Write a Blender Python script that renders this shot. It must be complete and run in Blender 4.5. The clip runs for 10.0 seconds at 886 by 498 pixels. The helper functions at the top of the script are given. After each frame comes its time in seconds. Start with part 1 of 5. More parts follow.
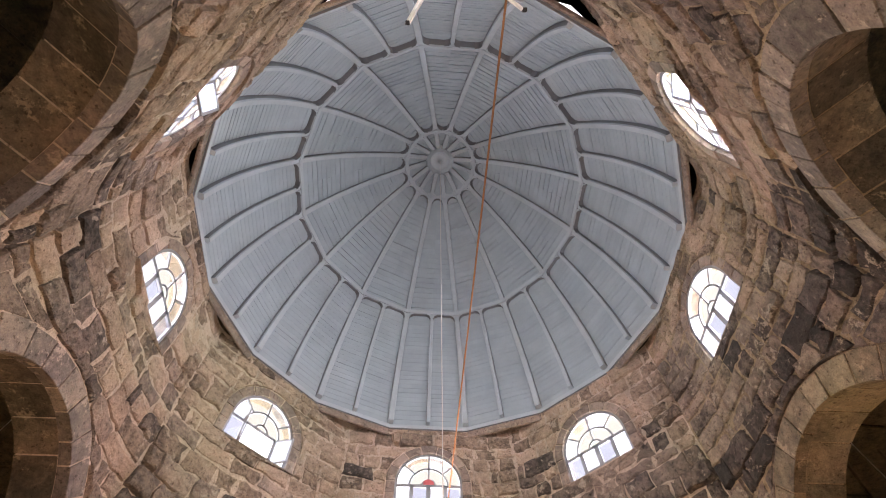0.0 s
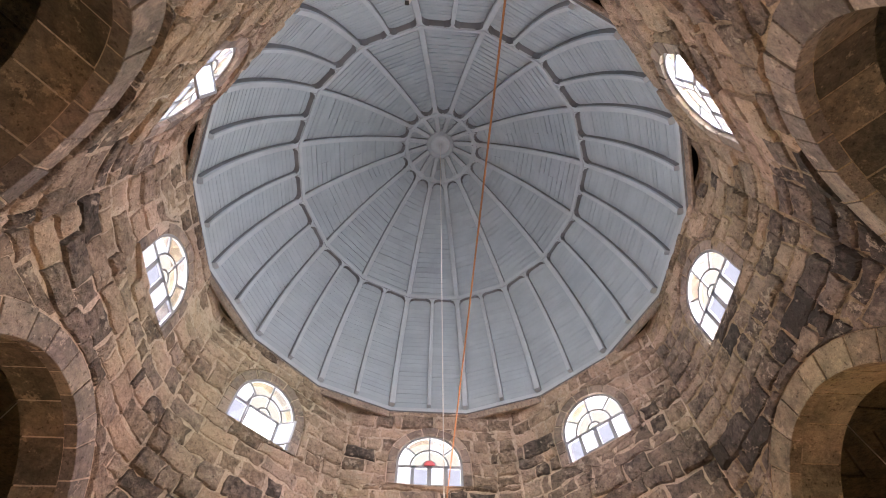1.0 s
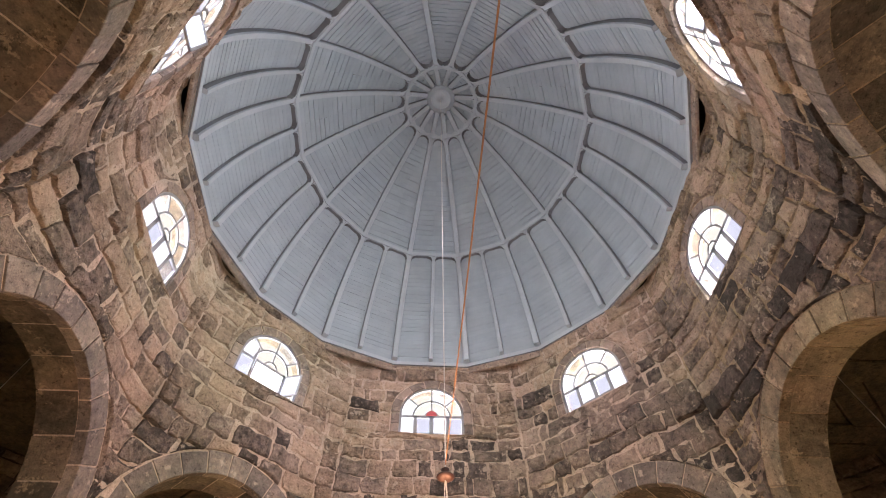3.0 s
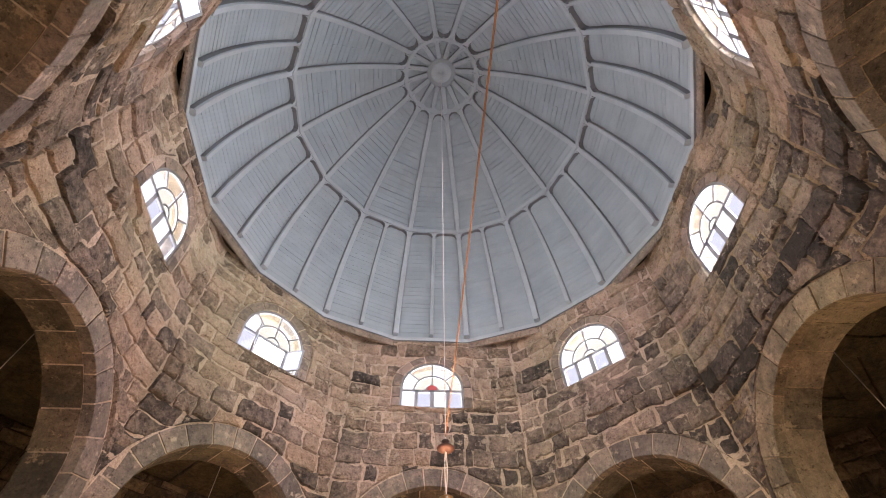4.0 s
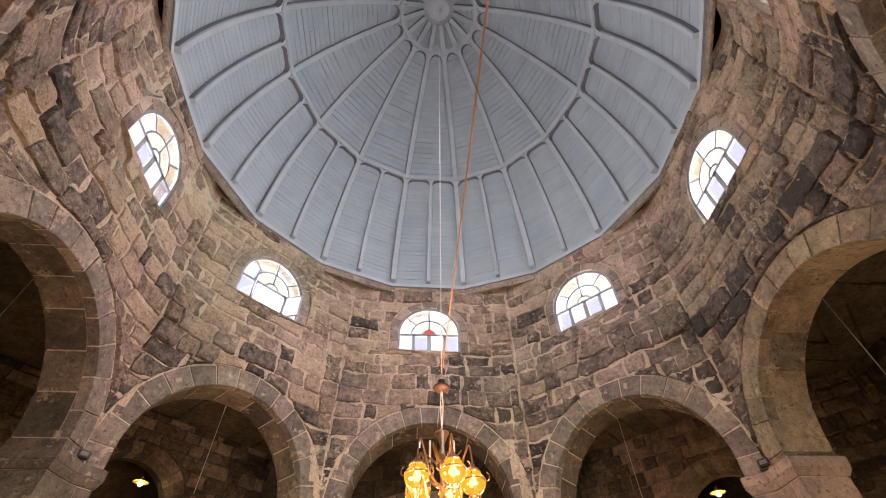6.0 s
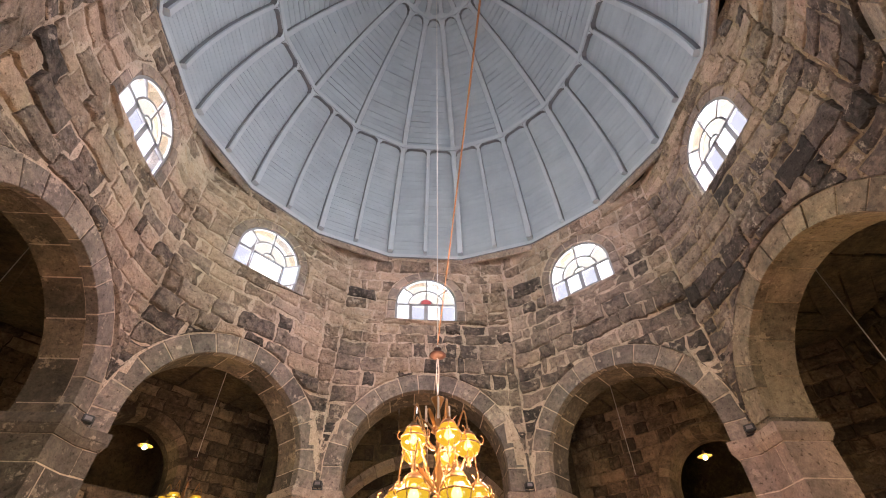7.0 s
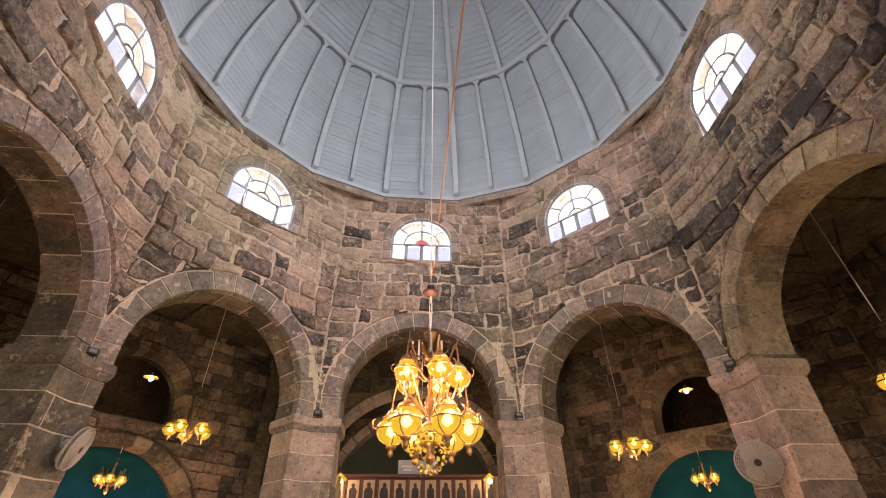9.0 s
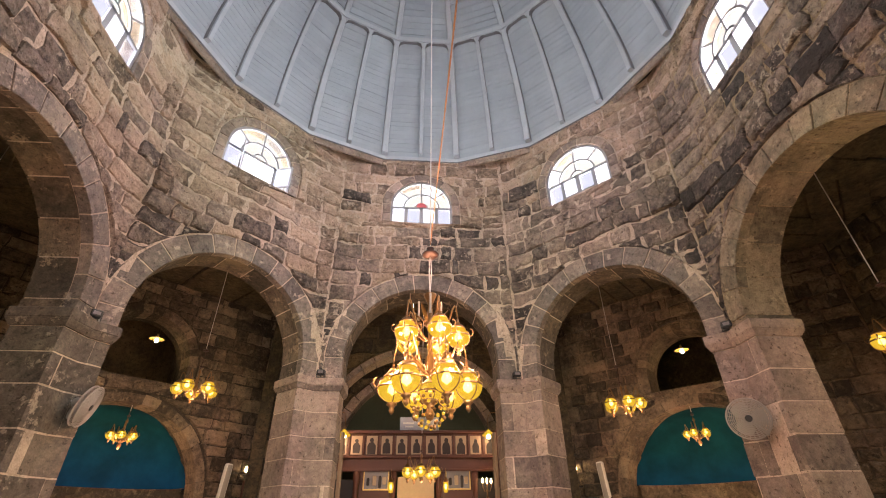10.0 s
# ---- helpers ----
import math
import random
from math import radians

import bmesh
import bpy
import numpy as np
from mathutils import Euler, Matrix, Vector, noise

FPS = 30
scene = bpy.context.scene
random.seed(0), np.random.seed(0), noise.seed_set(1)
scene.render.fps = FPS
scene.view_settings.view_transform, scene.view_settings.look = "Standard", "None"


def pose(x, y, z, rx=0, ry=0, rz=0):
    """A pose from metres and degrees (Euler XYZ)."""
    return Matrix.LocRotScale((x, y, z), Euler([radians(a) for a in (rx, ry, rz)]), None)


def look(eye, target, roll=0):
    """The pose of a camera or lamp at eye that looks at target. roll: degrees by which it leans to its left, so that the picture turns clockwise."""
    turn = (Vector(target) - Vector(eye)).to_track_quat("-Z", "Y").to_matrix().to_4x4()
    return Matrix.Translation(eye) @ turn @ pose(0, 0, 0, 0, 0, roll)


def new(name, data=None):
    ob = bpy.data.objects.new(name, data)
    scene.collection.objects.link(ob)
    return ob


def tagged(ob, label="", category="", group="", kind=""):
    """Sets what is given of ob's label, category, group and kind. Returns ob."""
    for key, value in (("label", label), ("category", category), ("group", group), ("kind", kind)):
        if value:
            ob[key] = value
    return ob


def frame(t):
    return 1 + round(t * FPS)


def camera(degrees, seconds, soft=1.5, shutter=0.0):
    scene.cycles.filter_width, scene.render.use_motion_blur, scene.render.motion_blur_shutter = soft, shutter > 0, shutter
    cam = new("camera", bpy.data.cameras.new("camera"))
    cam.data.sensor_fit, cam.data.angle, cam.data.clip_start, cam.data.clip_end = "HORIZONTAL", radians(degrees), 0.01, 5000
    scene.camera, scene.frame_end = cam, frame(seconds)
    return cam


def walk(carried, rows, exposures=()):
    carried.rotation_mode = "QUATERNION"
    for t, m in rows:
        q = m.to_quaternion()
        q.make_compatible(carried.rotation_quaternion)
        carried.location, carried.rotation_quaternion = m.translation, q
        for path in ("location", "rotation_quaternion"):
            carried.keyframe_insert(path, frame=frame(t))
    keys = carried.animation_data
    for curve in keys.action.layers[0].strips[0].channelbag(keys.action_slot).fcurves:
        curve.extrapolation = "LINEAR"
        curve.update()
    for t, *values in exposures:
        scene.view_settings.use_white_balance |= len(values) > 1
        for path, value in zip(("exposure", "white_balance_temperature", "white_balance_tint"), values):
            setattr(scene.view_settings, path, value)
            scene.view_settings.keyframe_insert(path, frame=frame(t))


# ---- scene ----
# ---- camera and walk ----
cam = camera(88.64, 10.0, soft=1.0)
PATH = [  # t, x, y, z, pitch, yaw, roll
    (0, -0.305, -4.246, 1.6, 64.34, -4.52, -1.36), (0.5, -0.306, -4.239, 1.598, 63.5, -4.47, -1.33),
    (1, -0.306, -4.235, 1.603, 62.44, -4.34, -1.28), (1.5, -0.3, -4.236, 1.604, 61.31, -4.17, -1.18),
    (2, -0.302, -4.231, 1.598, 60.03, -4.16, -1.25), (2.5, -0.297, -4.234, 1.602, 58.58, -3.9, -1.11),
    (4, -0.292, -4.212, 1.612, 54.2, -3.6, -0.85), (4.5, -0.291, -4.207, 1.609, 52.79, -3.72, -0.88),
    (5, -0.287, -4.2, 1.606, 51.23, -3.82, -0.92), (5.5, -0.285, -4.184, 1.61, 49.54, -3.87, -0.95),
    (7, -0.267, -4.166, 1.6, 44.05, -4.29, -0.99), (7.5, -0.262, -4.16, 1.594, 42.34, -4.47, -1.0),
    (8, -0.252, -4.154, 1.589, 40.57, -4.5, -0.84), (8.5, -0.245, -4.151, 1.58, 38.76, -4.58, -0.78),
    (9, -0.23, -4.143, 1.582, 36.72, -4.63, -0.74), (9.5, -0.224, -4.127, 1.58, 34.59, -4.63, -0.78),
    (10, -0.218, -4.115, 1.575, 32.16, -4.5, -0.8)]


def aim(x, y, z, pitch, yaw, roll):
    p, w = radians(pitch), radians(yaw)
    eye = Vector((x, y, z))
    way = Vector((-math.sin(w) * math.cos(p), math.cos(w) * math.cos(p), math.sin(p)))
    return look(eye, eye + way, roll)


walk(cam, [(r[0], aim(*r[1:])) for r in PATH], exposures=[(0, 0.73), (10, 0.83)])

# ---- world and light ----
world = bpy.data.worlds.new("sky")
scene.world = world
world.use_nodes = True
wn = world.node_tree
sky = wn.nodes.new("ShaderNodeTexSky")
sky.sky_type, sky.sun_disc = 'NISHITA', False
sky.sun_elevation, sky.sun_rotation = radians(50), radians(200)
wn.nodes["Background"].inputs["Strength"].default_value = 0.15
veil = wn.nodes.new("ShaderNodeMix")  # bright white cloud over the blue
veil.data_type = 'RGBA'
veil.inputs[0].default_value = 0.85
veil.inputs[7].default_value = (18, 17, 17.8, 1)
wn.links.new(sky.outputs["Color"], veil.inputs[6])
wn.links.new(veil.outputs[2], wn.nodes["Background"].inputs["Color"])
sun = new("sun", bpy.data.lights.new("sun", "SUN"))
sun.data.energy, sun.data.angle, sun.data.color = 0.8, radians(15), (1, 0.95, 0.88)
sun.matrix_world = look((0, 0, 0), (0.25, 0.7, -0.9))

WINDOW_WATTS, DOOR_FILL_WATTS, CHANDELIER_WATTS, SMALL_WATTS = 400, 520, 78, 26


def area_lamp(name, m, sx, sy, watts, color):
    ob = new(name, bpy.data.lights.new(name, "AREA"))
    ob.data.shape, ob.data.size, ob.data.size_y = 'RECTANGLE', sx, sy
    ob.data.energy, ob.data.color = watts, color
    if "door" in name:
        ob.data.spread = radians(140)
    ob.matrix_world = m
    return ob


def point_lamp(name, p, watts, color, radius=0.08):
    ob = new(name, bpy.data.lights.new(name, "POINT"))
    ob.data.energy, ob.data.color, ob.data.shadow_soft_size = watts, color, radius
    ob.location = p
    return ob


WARM = (1.0, 0.55, 0.33)

# ---- materials ----


def base_mat(name):
    m = bpy.data.materials.new(name)
    m.use_nodes = True
    nt = m.node_tree
    return m, nt, nt.nodes["Principled BSDF"]


def nd(nt, kind, **kw):
    n = nt.nodes.new(kind)
    for k, val in kw.items():
        n.inputs[k.replace("_", " ")].default_value = val
    return n


def ramp(nt, src, stops):
    r = nt.nodes.new("ShaderNodeValToRGB")
    e = r.color_ramp.elements
    while len(e) < len(stops):
        e.new(0.5)
    for el, (p, c) in zip(e, stops):
        el.position, el.color = p, (*c, 1)
    nt.links.new(src, r.inputs["Fac"])
    return r.outputs["Color"]


def mixc(nt, fac, a, b, mode='MIX'):
    n = nt.nodes.new("ShaderNodeMix")
    n.data_type, n.blend_type = 'RGBA', mode
    for sock, val in ((n.inputs[0], fac), (n.inputs[6], a), (n.inputs[7], b)):
        if isinstance(val, (int, float)):
            sock.default_value = val
        elif isinstance(val, tuple):
            sock.default_value = (*val, 1)
        else:
            nt.links.new(val, sock)
    return n.outputs[2]


def world_pos(nt):
    return nt.nodes.new("ShaderNodeNewGeometry").outputs["Position"]


def noise_tex(nt, pos, scale, detail=6, rough=0.6):
    n = nd(nt, "ShaderNodeTexNoise", Scale=scale, Detail=detail, Roughness=rough)
    nt.links.new(pos, n.inputs["Vector"])
    return n.outputs["Fac"]


def bump(nt, bsdf, height, strength, dist):
    b = nd(nt, "ShaderNodeBump", Strength=strength, Distance=dist)
    nt.links.new(height, b.inputs["Height"])
    nt.links.new(b.outputs["Normal"], bsdf.inputs["Normal"])


def math_node(nt, op, a, c, d=None):
    n = nt.nodes.new("ShaderNodeMath")
    n.operation = op
    for sock, val in zip(n.inputs, (a, c, d)):
        if val is None:
            continue
        if isinstance(val, (int, float)):
            sock.default_value = val
        else:
            nt.links.new(val, sock)
    return n.outputs[0]


def stone_mat(name, dark, mid, tan, bias, rough=0.88, relief=0.03, pale=(0.55, 0.46, 0.385), per_piece=0.6, lime=0.6, soot=0.55):
    """Weathered basalt: each block its own tone, blotches, pits, soot patches and pale lime smears."""
    m, nt, b = base_mat(name)
    pos = world_pos(nt)
    info = nt.nodes.new("ShaderNodeObjectInfo")
    med = noise_tex(nt, pos, 2.6, 8, 0.68)
    mott = noise_tex(nt, pos, 11, 7, 0.7)
    fine = noise_tex(nt, pos, 55, 4, 0.6)
    tone = math_node(nt, 'MULTIPLY_ADD', info.outputs["Random"], per_piece, bias - per_piece / 2)
    tone = math_node(nt, 'ADD', tone, math_node(nt, 'MULTIPLY_ADD', med, 1.1, -0.05))
    tone = math_node(nt, 'ADD', tone, math_node(nt, 'MULTIPLY_ADD', mott, 1.0, -0.5))
    col = ramp(nt, tone, [(0.2, dark), (0.5, mid), (0.85, tan)])
    patch = ramp(nt, noise_tex(nt, pos, 0.85, 7, 0.7), [(0.5, (1, 1, 1)), (0.66, (1 - soot, 1 - soot, 1 - soot))])
    col = mixc(nt, 1.0, col, patch, 'MULTIPLY')
    smear = math_node(nt, 'ADD', math_node(nt, 'MULTIPLY', noise_tex(nt, pos, 3.4, 8, 0.72), 0.8), math_node(nt, 'MULTIPLY', mott, 0.25))
    smear = ramp(nt, smear, [(0.59, (0, 0, 0)), (0.63, (lime, lime, lime))])
    col = mixc(nt, smear, col, pale)
    hue = ramp(nt, noise_tex(nt, pos, 0.5, 5, 0.6), [(0.38, (1.03, 0.98, 0.98)), (0.62, (0.94, 1.0, 0.88))])
    col = mixc(nt, 1.0, col, hue, 'MULTIPLY')
    pits = ramp(nt, noise_tex(nt, pos, 17, 5, 0.65), [(0.34, (0.4, 0.37, 0.34)), (0.42, (1, 1, 1))])
    col = mixc(nt, 1.0, col, pits, 'MULTIPLY')
    grit = ramp(nt, fine, [(0.3, (0.78, 0.78, 0.78)), (0.65, (1.1, 1.1, 1.1))])
    col = mixc(nt, 1.0, col, grit, 'MULTIPLY')
    nt.links.new(col, b.inputs["Base Color"])
    b.inputs["Roughness"].default_value = rough
    hh = math_node(nt, 'MULTIPLY_ADD', mott, 0.9, math_node(nt, 'MULTIPLY', noise_tex(nt, pos, 4.5, 6, 0.6), 1.0))
    hh = math_node(nt, 'MULTIPLY_ADD', noise_tex(nt, pos, 24, 4, 0.6), 0.35, hh)
    hh = math_node(nt, 'MULTIPLY_ADD', fine, 0.12, hh)
    bump(nt, b, hh, 0.9, relief)
    return m


def plain_mat(name, col, rough=0.5, metal=0.0, grain=30, amount=0.25, relief=0.002):
    m, nt, b = base_mat(name)
    pos = world_pos(nt)
    n1 = noise_tex(nt, pos, grain, 5, 0.6)
    n2 = noise_tex(nt, pos, grain * 0.1, 4, 0.6)
    lo = tuple(c * (1 - amount) for c in col)
    hi = tuple(min(1, c * (1 + amount * 0.6)) for c in col)
    nt.links.new(mixc(nt, n1, mixc(nt, n2, lo, col), mixc(nt, n2, col, hi)), b.inputs["Base Color"])
    b.inputs["Roughness"].default_value, b.inputs["Metallic"].default_value = rough, metal
    bump(nt, b, n1, 0.4, relief)
    return m


def glow_mat(name, col, strength):
    m, nt, b = base_mat(name)
    b.inputs["Base Color"].default_value = (*col, 1)
    b.inputs["Emission Color"].default_value = (*col, 1)
    b.inputs["Emission Strength"].default_value = strength
    return m


def pane_mat(name, col, gloss=0.08):
    m, nt, b = base_mat(name)
    tr = nd(nt, "ShaderNodeBsdfTransparent")
    tr.inputs["Color"].default_value = (*col, 1)
    gl = nd(nt, "ShaderNodeBsdfGlossy", Roughness=0.05)
    mx = nt.nodes.new("ShaderNodeMixShader")
    mx.inputs[0].default_value = gloss
    nt.links.new(tr.outputs[0], mx.inputs[1])
    nt.links.new(gl.outputs[0], mx.inputs[2])
    nt.links.new(mx.outputs[0], nt.nodes["Material Output"].inputs["Surface"])
    return m


M_STONE = stone_mat("basalt_block", (0.066, 0.054, 0.05), (0.26, 0.207, 0.178), (0.5, 0.392, 0.32), 0.0, relief=0.13, per_piece=0.5, lime=0.75)
M_TAN = stone_mat("tan_block", (0.14, 0.107, 0.085), (0.385, 0.292, 0.226), (0.59, 0.452, 0.352), 0.06, relief=0.13, soot=0.4, per_piece=0.55, lime=0.7)
M_BLACK_STONE = stone_mat("black_block", (0.05, 0.043, 0.041), (0.155, 0.127, 0.116), (0.37, 0.29, 0.245), 0.0, relief=0.13, lime=0.75)
M_VOUSSOIR = stone_mat("arch_stone", (0.11, 0.094, 0.088), (0.205, 0.173, 0.158), (0.39, 0.318, 0.272), 0.0, relief=0.04, per_piece=0.35, lime=0.65, soot=0.3)
M_SOFFIT = stone_mat("dark_arch_stone", (0.05, 0.042, 0.033), (0.12, 0.097, 0.074), (0.26, 0.2, 0.145), 0.0, relief=0.04, pale=(0.42, 0.33, 0.24), per_piece=0.4, lime=0.7, soot=0.4)
M_PIER = stone_mat("pier_stone", (0.135, 0.108, 0.096), (0.25, 0.2, 0.174), (0.39, 0.31, 0.262), 0.05, relief=0.03, per_piece=0.5, lime=0.4, soot=0.35)
M_OCHRE = stone_mat("ochre_arch_stone", (0.1, 0.084, 0.06), (0.205, 0.168, 0.122), (0.36, 0.29, 0.21), 0.05, relief=0.04, pale=(0.48, 0.39, 0.28), per_piece=0.45, lime=0.6, soot=0.4)
# darker version of the pier stone, for the west and south-west piers
M_PIER_DARK = stone_mat("dark_pier_stone", (0.06, 0.051, 0.044), (0.13, 0.109, 0.092), (0.25, 0.2, 0.165), 0.05, relief=0.03, per_piece=0.4, lime=0.5, soot=0.35)
M_MORTAR = stone_mat("lime_mortar", (0.36, 0.285, 0.23), (0.57, 0.46, 0.375), (0.7, 0.58, 0.485), 0.06, relief=0.07, per_piece=0, soot=0.4)
M_EARTH = stone_mat("earth_mortar", (0.16, 0.122, 0.082), (0.35, 0.265, 0.18), (0.54, 0.425, 0.305), 0.04, relief=0.09, per_piece=0, soot=0.5)
# two dark stones: the dimness behind the arches is put into their colour
M_DARK = stone_mat("dim_stone", (0.02, 0.016, 0.01), (0.055, 0.043, 0.025), (0.14, 0.105, 0.058), -0.02, relief=0.06, pale=(0.2, 0.15, 0.09), lime=0.3)
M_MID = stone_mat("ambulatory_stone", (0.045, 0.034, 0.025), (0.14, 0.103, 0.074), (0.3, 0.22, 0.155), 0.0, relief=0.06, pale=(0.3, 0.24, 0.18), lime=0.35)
M_FLOOR = stone_mat("floor_stone", (0.3, 0.28, 0.26), (0.42, 0.4, 0.37), (0.55, 0.52, 0.47), 0.1, rough=0.4, relief=0.004, soot=0.2)
M_FRAME = plain_mat("window_metal", (0.36, 0.37, 0.4), 0.45, 0.3)
M_GOLD = plain_mat("gilt_brass", (0.26, 0.15, 0.07), 0.42, 0.9)
M_COPPER = plain_mat("copper_red", (0.055, 0.024, 0.018), 0.5, 0.25)
M_WOOD = plain_mat("dark_red_wood", (0.07, 0.02, 0.011), 0.55, 0, 14, 0.5)
M_WHITE = plain_mat("white_plastic", (0.72, 0.71, 0.67), 0.4)
M_GREYPLASTIC = plain_mat("grey_plastic", (0.36, 0.34, 0.31), 0.45)
M_BLACK = plain_mat("black_plastic", (0.02, 0.02, 0.02), 0.4)
M_CABLE = plain_mat("pale_cable", (0.6, 0.56, 0.53), 0.6)
M_WIRE = plain_mat("dull_wire", (0.6, 0.56, 0.52), 0.6)
M_ROPE = plain_mat("orange_rope", (0.36, 0.17, 0.08), 0.8, 0, 120, 0.5)
M_RED = plain_mat("red_plastic", (0.62, 0.14, 0.15), 0.4)
M_CREAM = plain_mat("icon_ground", (0.34, 0.25, 0.17), 0.5, 0, 20, 0.3)
M_ICON_DARK = plain_mat("icon_shape", (0.022, 0.016, 0.016), 0.7, 0, 25, 0.6)
M_ICON_GREY = plain_mat("icon_print", (0.16, 0.145, 0.15), 0.4, 0, 12, 0.6)
M_GILT = plain_mat("gilt_wood", (0.6, 0.42, 0.14), 0.4, 0.4)
M_CLEAR = pane_mat("clear_pane", (0.62, 0.63, 0.65))
M_CREAMPANE = pane_mat("cream_pane", (0.56, 0.547, 0.51))
M_BLUEPANE = pane_mat("blue_pane", (0.48, 0.49, 0.53))
M_FROST, _nt, _b = base_mat("frosted_pane")
_b.inputs["Base Color"].default_value = (0.72, 0.8, 0.92, 1)
_tl = nd(_nt, "ShaderNodeBsdfTranslucent")
_tl.inputs["Color"].default_value = (0.8, 0.88, 1.0, 1)
_mx = _nt.nodes.new("ShaderNodeMixShader")
_mx.inputs[0].default_value = 0.6
_nt.links.new(_b.outputs[0], _mx.inputs[1])
_nt.links.new(_tl.outputs[0], _mx.inputs[2])
_nt.links.new(_mx.outputs[0], _nt.nodes["Material Output"].inputs["Surface"])
M_BULB = glow_mat("lit_bulb", (1.0, 0.74, 0.34), 22)


def paint_mat():
    """Niche paint: green above, blue low down, with damp blotches."""
    m, nt, b = base_mat("niche_paint")
    pos = world_pos(nt)
    sep = nt.nodes.new("ShaderNodeSeparateXYZ")
    nt.links.new(pos, sep.inputs[0])
    lean = nt.nodes.new("ShaderNodeMath")  # the western niche is the bluer one
    lean.operation = 'MULTIPLY_ADD'
    lean.inputs[1].default_value = 0.035
    nt.links.new(sep.outputs["X"], lean.inputs[0])
    nt.links.new(sep.outputs["Z"], lean.inputs[2])
    rng = nd(nt, "ShaderNodeMapRange", From_Min=2.3, From_Max=3.5)
    nt.links.new(lean.outputs[0], rng.inputs["Value"])
    col = mixc(nt, rng.outputs[0], (0.003, 0.052, 0.15), (0.003, 0.05, 0.068))
    blot = ramp(nt, noise_tex(nt, pos, 1.8, 6, 0.6), [(0.3, (0.6, 0.6, 0.6)), (0.7, (1.15, 1.15, 1.15))])
    nt.links.new(mixc(nt, 1.0, col, blot, 'MULTIPLY'), b.inputs["Base Color"])
    b.inputs["Roughness"].default_value = 0.85
    b.inputs["Specular IOR Level"].default_value = 0.15
    bump(nt, b, noise_tex(nt, pos, 14, 5), 0.4, 0.01)
    return m


M_PAINT = paint_mat()
M_APSE = plain_mat("apse_plaster", (0.105, 0.125, 0.085), 0.85, 0, 9, 0.45, 0.006)


def dome_mat(name, col):
    m, nt, b = base_mat(name)
    pos = world_pos(nt)
    isl = nt.nodes.new("ShaderNodeNewGeometry").outputs["Random Per Island"]
    tone = ramp(nt, isl, [(0.0, (0.96, 0.96, 0.965)), (1.0, (1.03, 1.03, 1.025))])
    blot = ramp(nt, noise_tex(nt, pos, 1.1, 7, 0.65), [(0.3, (0.85, 0.85, 0.86)), (0.7, (1.06, 1.06, 1.05))])
    c = mixc(nt, 1.0, mixc(nt, 1.0, col, tone, 'MULTIPLY'), blot, 'MULTIPLY')
    nt.links.new(c, b.inputs["Base Color"])
    b.inputs["Roughness"].default_value = 0.55
    bump(nt, b, noise_tex(nt, pos, 30, 5), 0.3, 0.004)
    return m


M_DOME = dome_mat("dome_boards", (0.35, 0.408, 0.462))
# sides darker than the fronts: shade between the ribs put into the colour
M_RIB_SIDE = dome_mat("rib_side_shade", (0.18, 0.19, 0.21))
M_RIB = dome_mat("dome_ribs", (0.42, 0.475, 0.525))

# ---- building helpers ----


def mesh_of(name, bm, mat, smooth=False):
    me = bpy.data.meshes.new(name)
    bm.normal_update()
    bm.to_mesh(me)
    bm.free()
    me.materials.append(mat)
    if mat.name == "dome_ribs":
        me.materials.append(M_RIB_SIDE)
    if smooth:
        me.polygons.foreach_set("use_smooth", [True] * len(me.polygons))
    return me


def part(name, bm, mat, parent=None, label="", smooth=False):
    ob = new(name, mesh_of(name, bm, mat, smooth))
    ob.parent = parent
    if label:
        ob["label"] = label
    return ob


def pieces(name, verts, faces, mat, parent, label=""):
    me = bpy.data.meshes.new(name)
    me.from_pydata(verts, [], faces)
    me.materials.append(mat)
    ob = new(name, me)
    ob.parent = parent
    if label:
        ob["label"] = label
    return ob


def empty(name, m, label, category, group="", kind=""):
    ob = new(name)
    ob.matrix_world = m
    return tagged(ob, label, category, group, kind)


def box(bm, cx, cy, cz, sx, sy, sz, bevel=0.0, m=None):
    r = bmesh.ops.create_cube(bm, size=1)
    vs = r["verts"]
    bmesh.ops.scale(bm, vec=(sx, sy, sz), verts=vs)
    if bevel:
        es = list({e for v in vs for e in v.link_edges})
        r2 = bmesh.ops.bevel(bm, geom=es, offset=bevel, segments=1, affect='EDGES')
        vs = list({v for f in r2["faces"] for v in f.verts} | {v for v in vs if v.is_valid})
    bmesh.ops.translate(bm, vec=(cx, cy, cz), verts=vs)
    if m is not None:
        bmesh.ops.transform(bm, matrix=m, verts=vs)
    return vs


def lathe(bm, profile, n=20, m=None):
    """Turns (radius, height) pairs round the z axis."""
    rings = []
    for r, z in profile:
        if r < 1e-5:
            rings.append([bm.verts.new((0, 0, z))])
        else:
            rings.append([bm.verts.new((r * math.cos(2 * math.pi * i / n), r * math.sin(2 * math.pi * i / n), z)) for i in range(n)])
    for a, b in zip(rings, rings[1:]):
        for i in range(n):
            j = (i + 1) % n
            q = [a[i % len(a)], a[j % len(a)], b[j % len(b)], b[i % len(b)]]
            q = list(dict.fromkeys(q))
            if len(q) > 2:
                bm.faces.new(q)
    vs = [v for r in rings for v in r]
    if m is not None:
        bmesh.ops.transform(bm, matrix=m, verts=vs)
    return vs


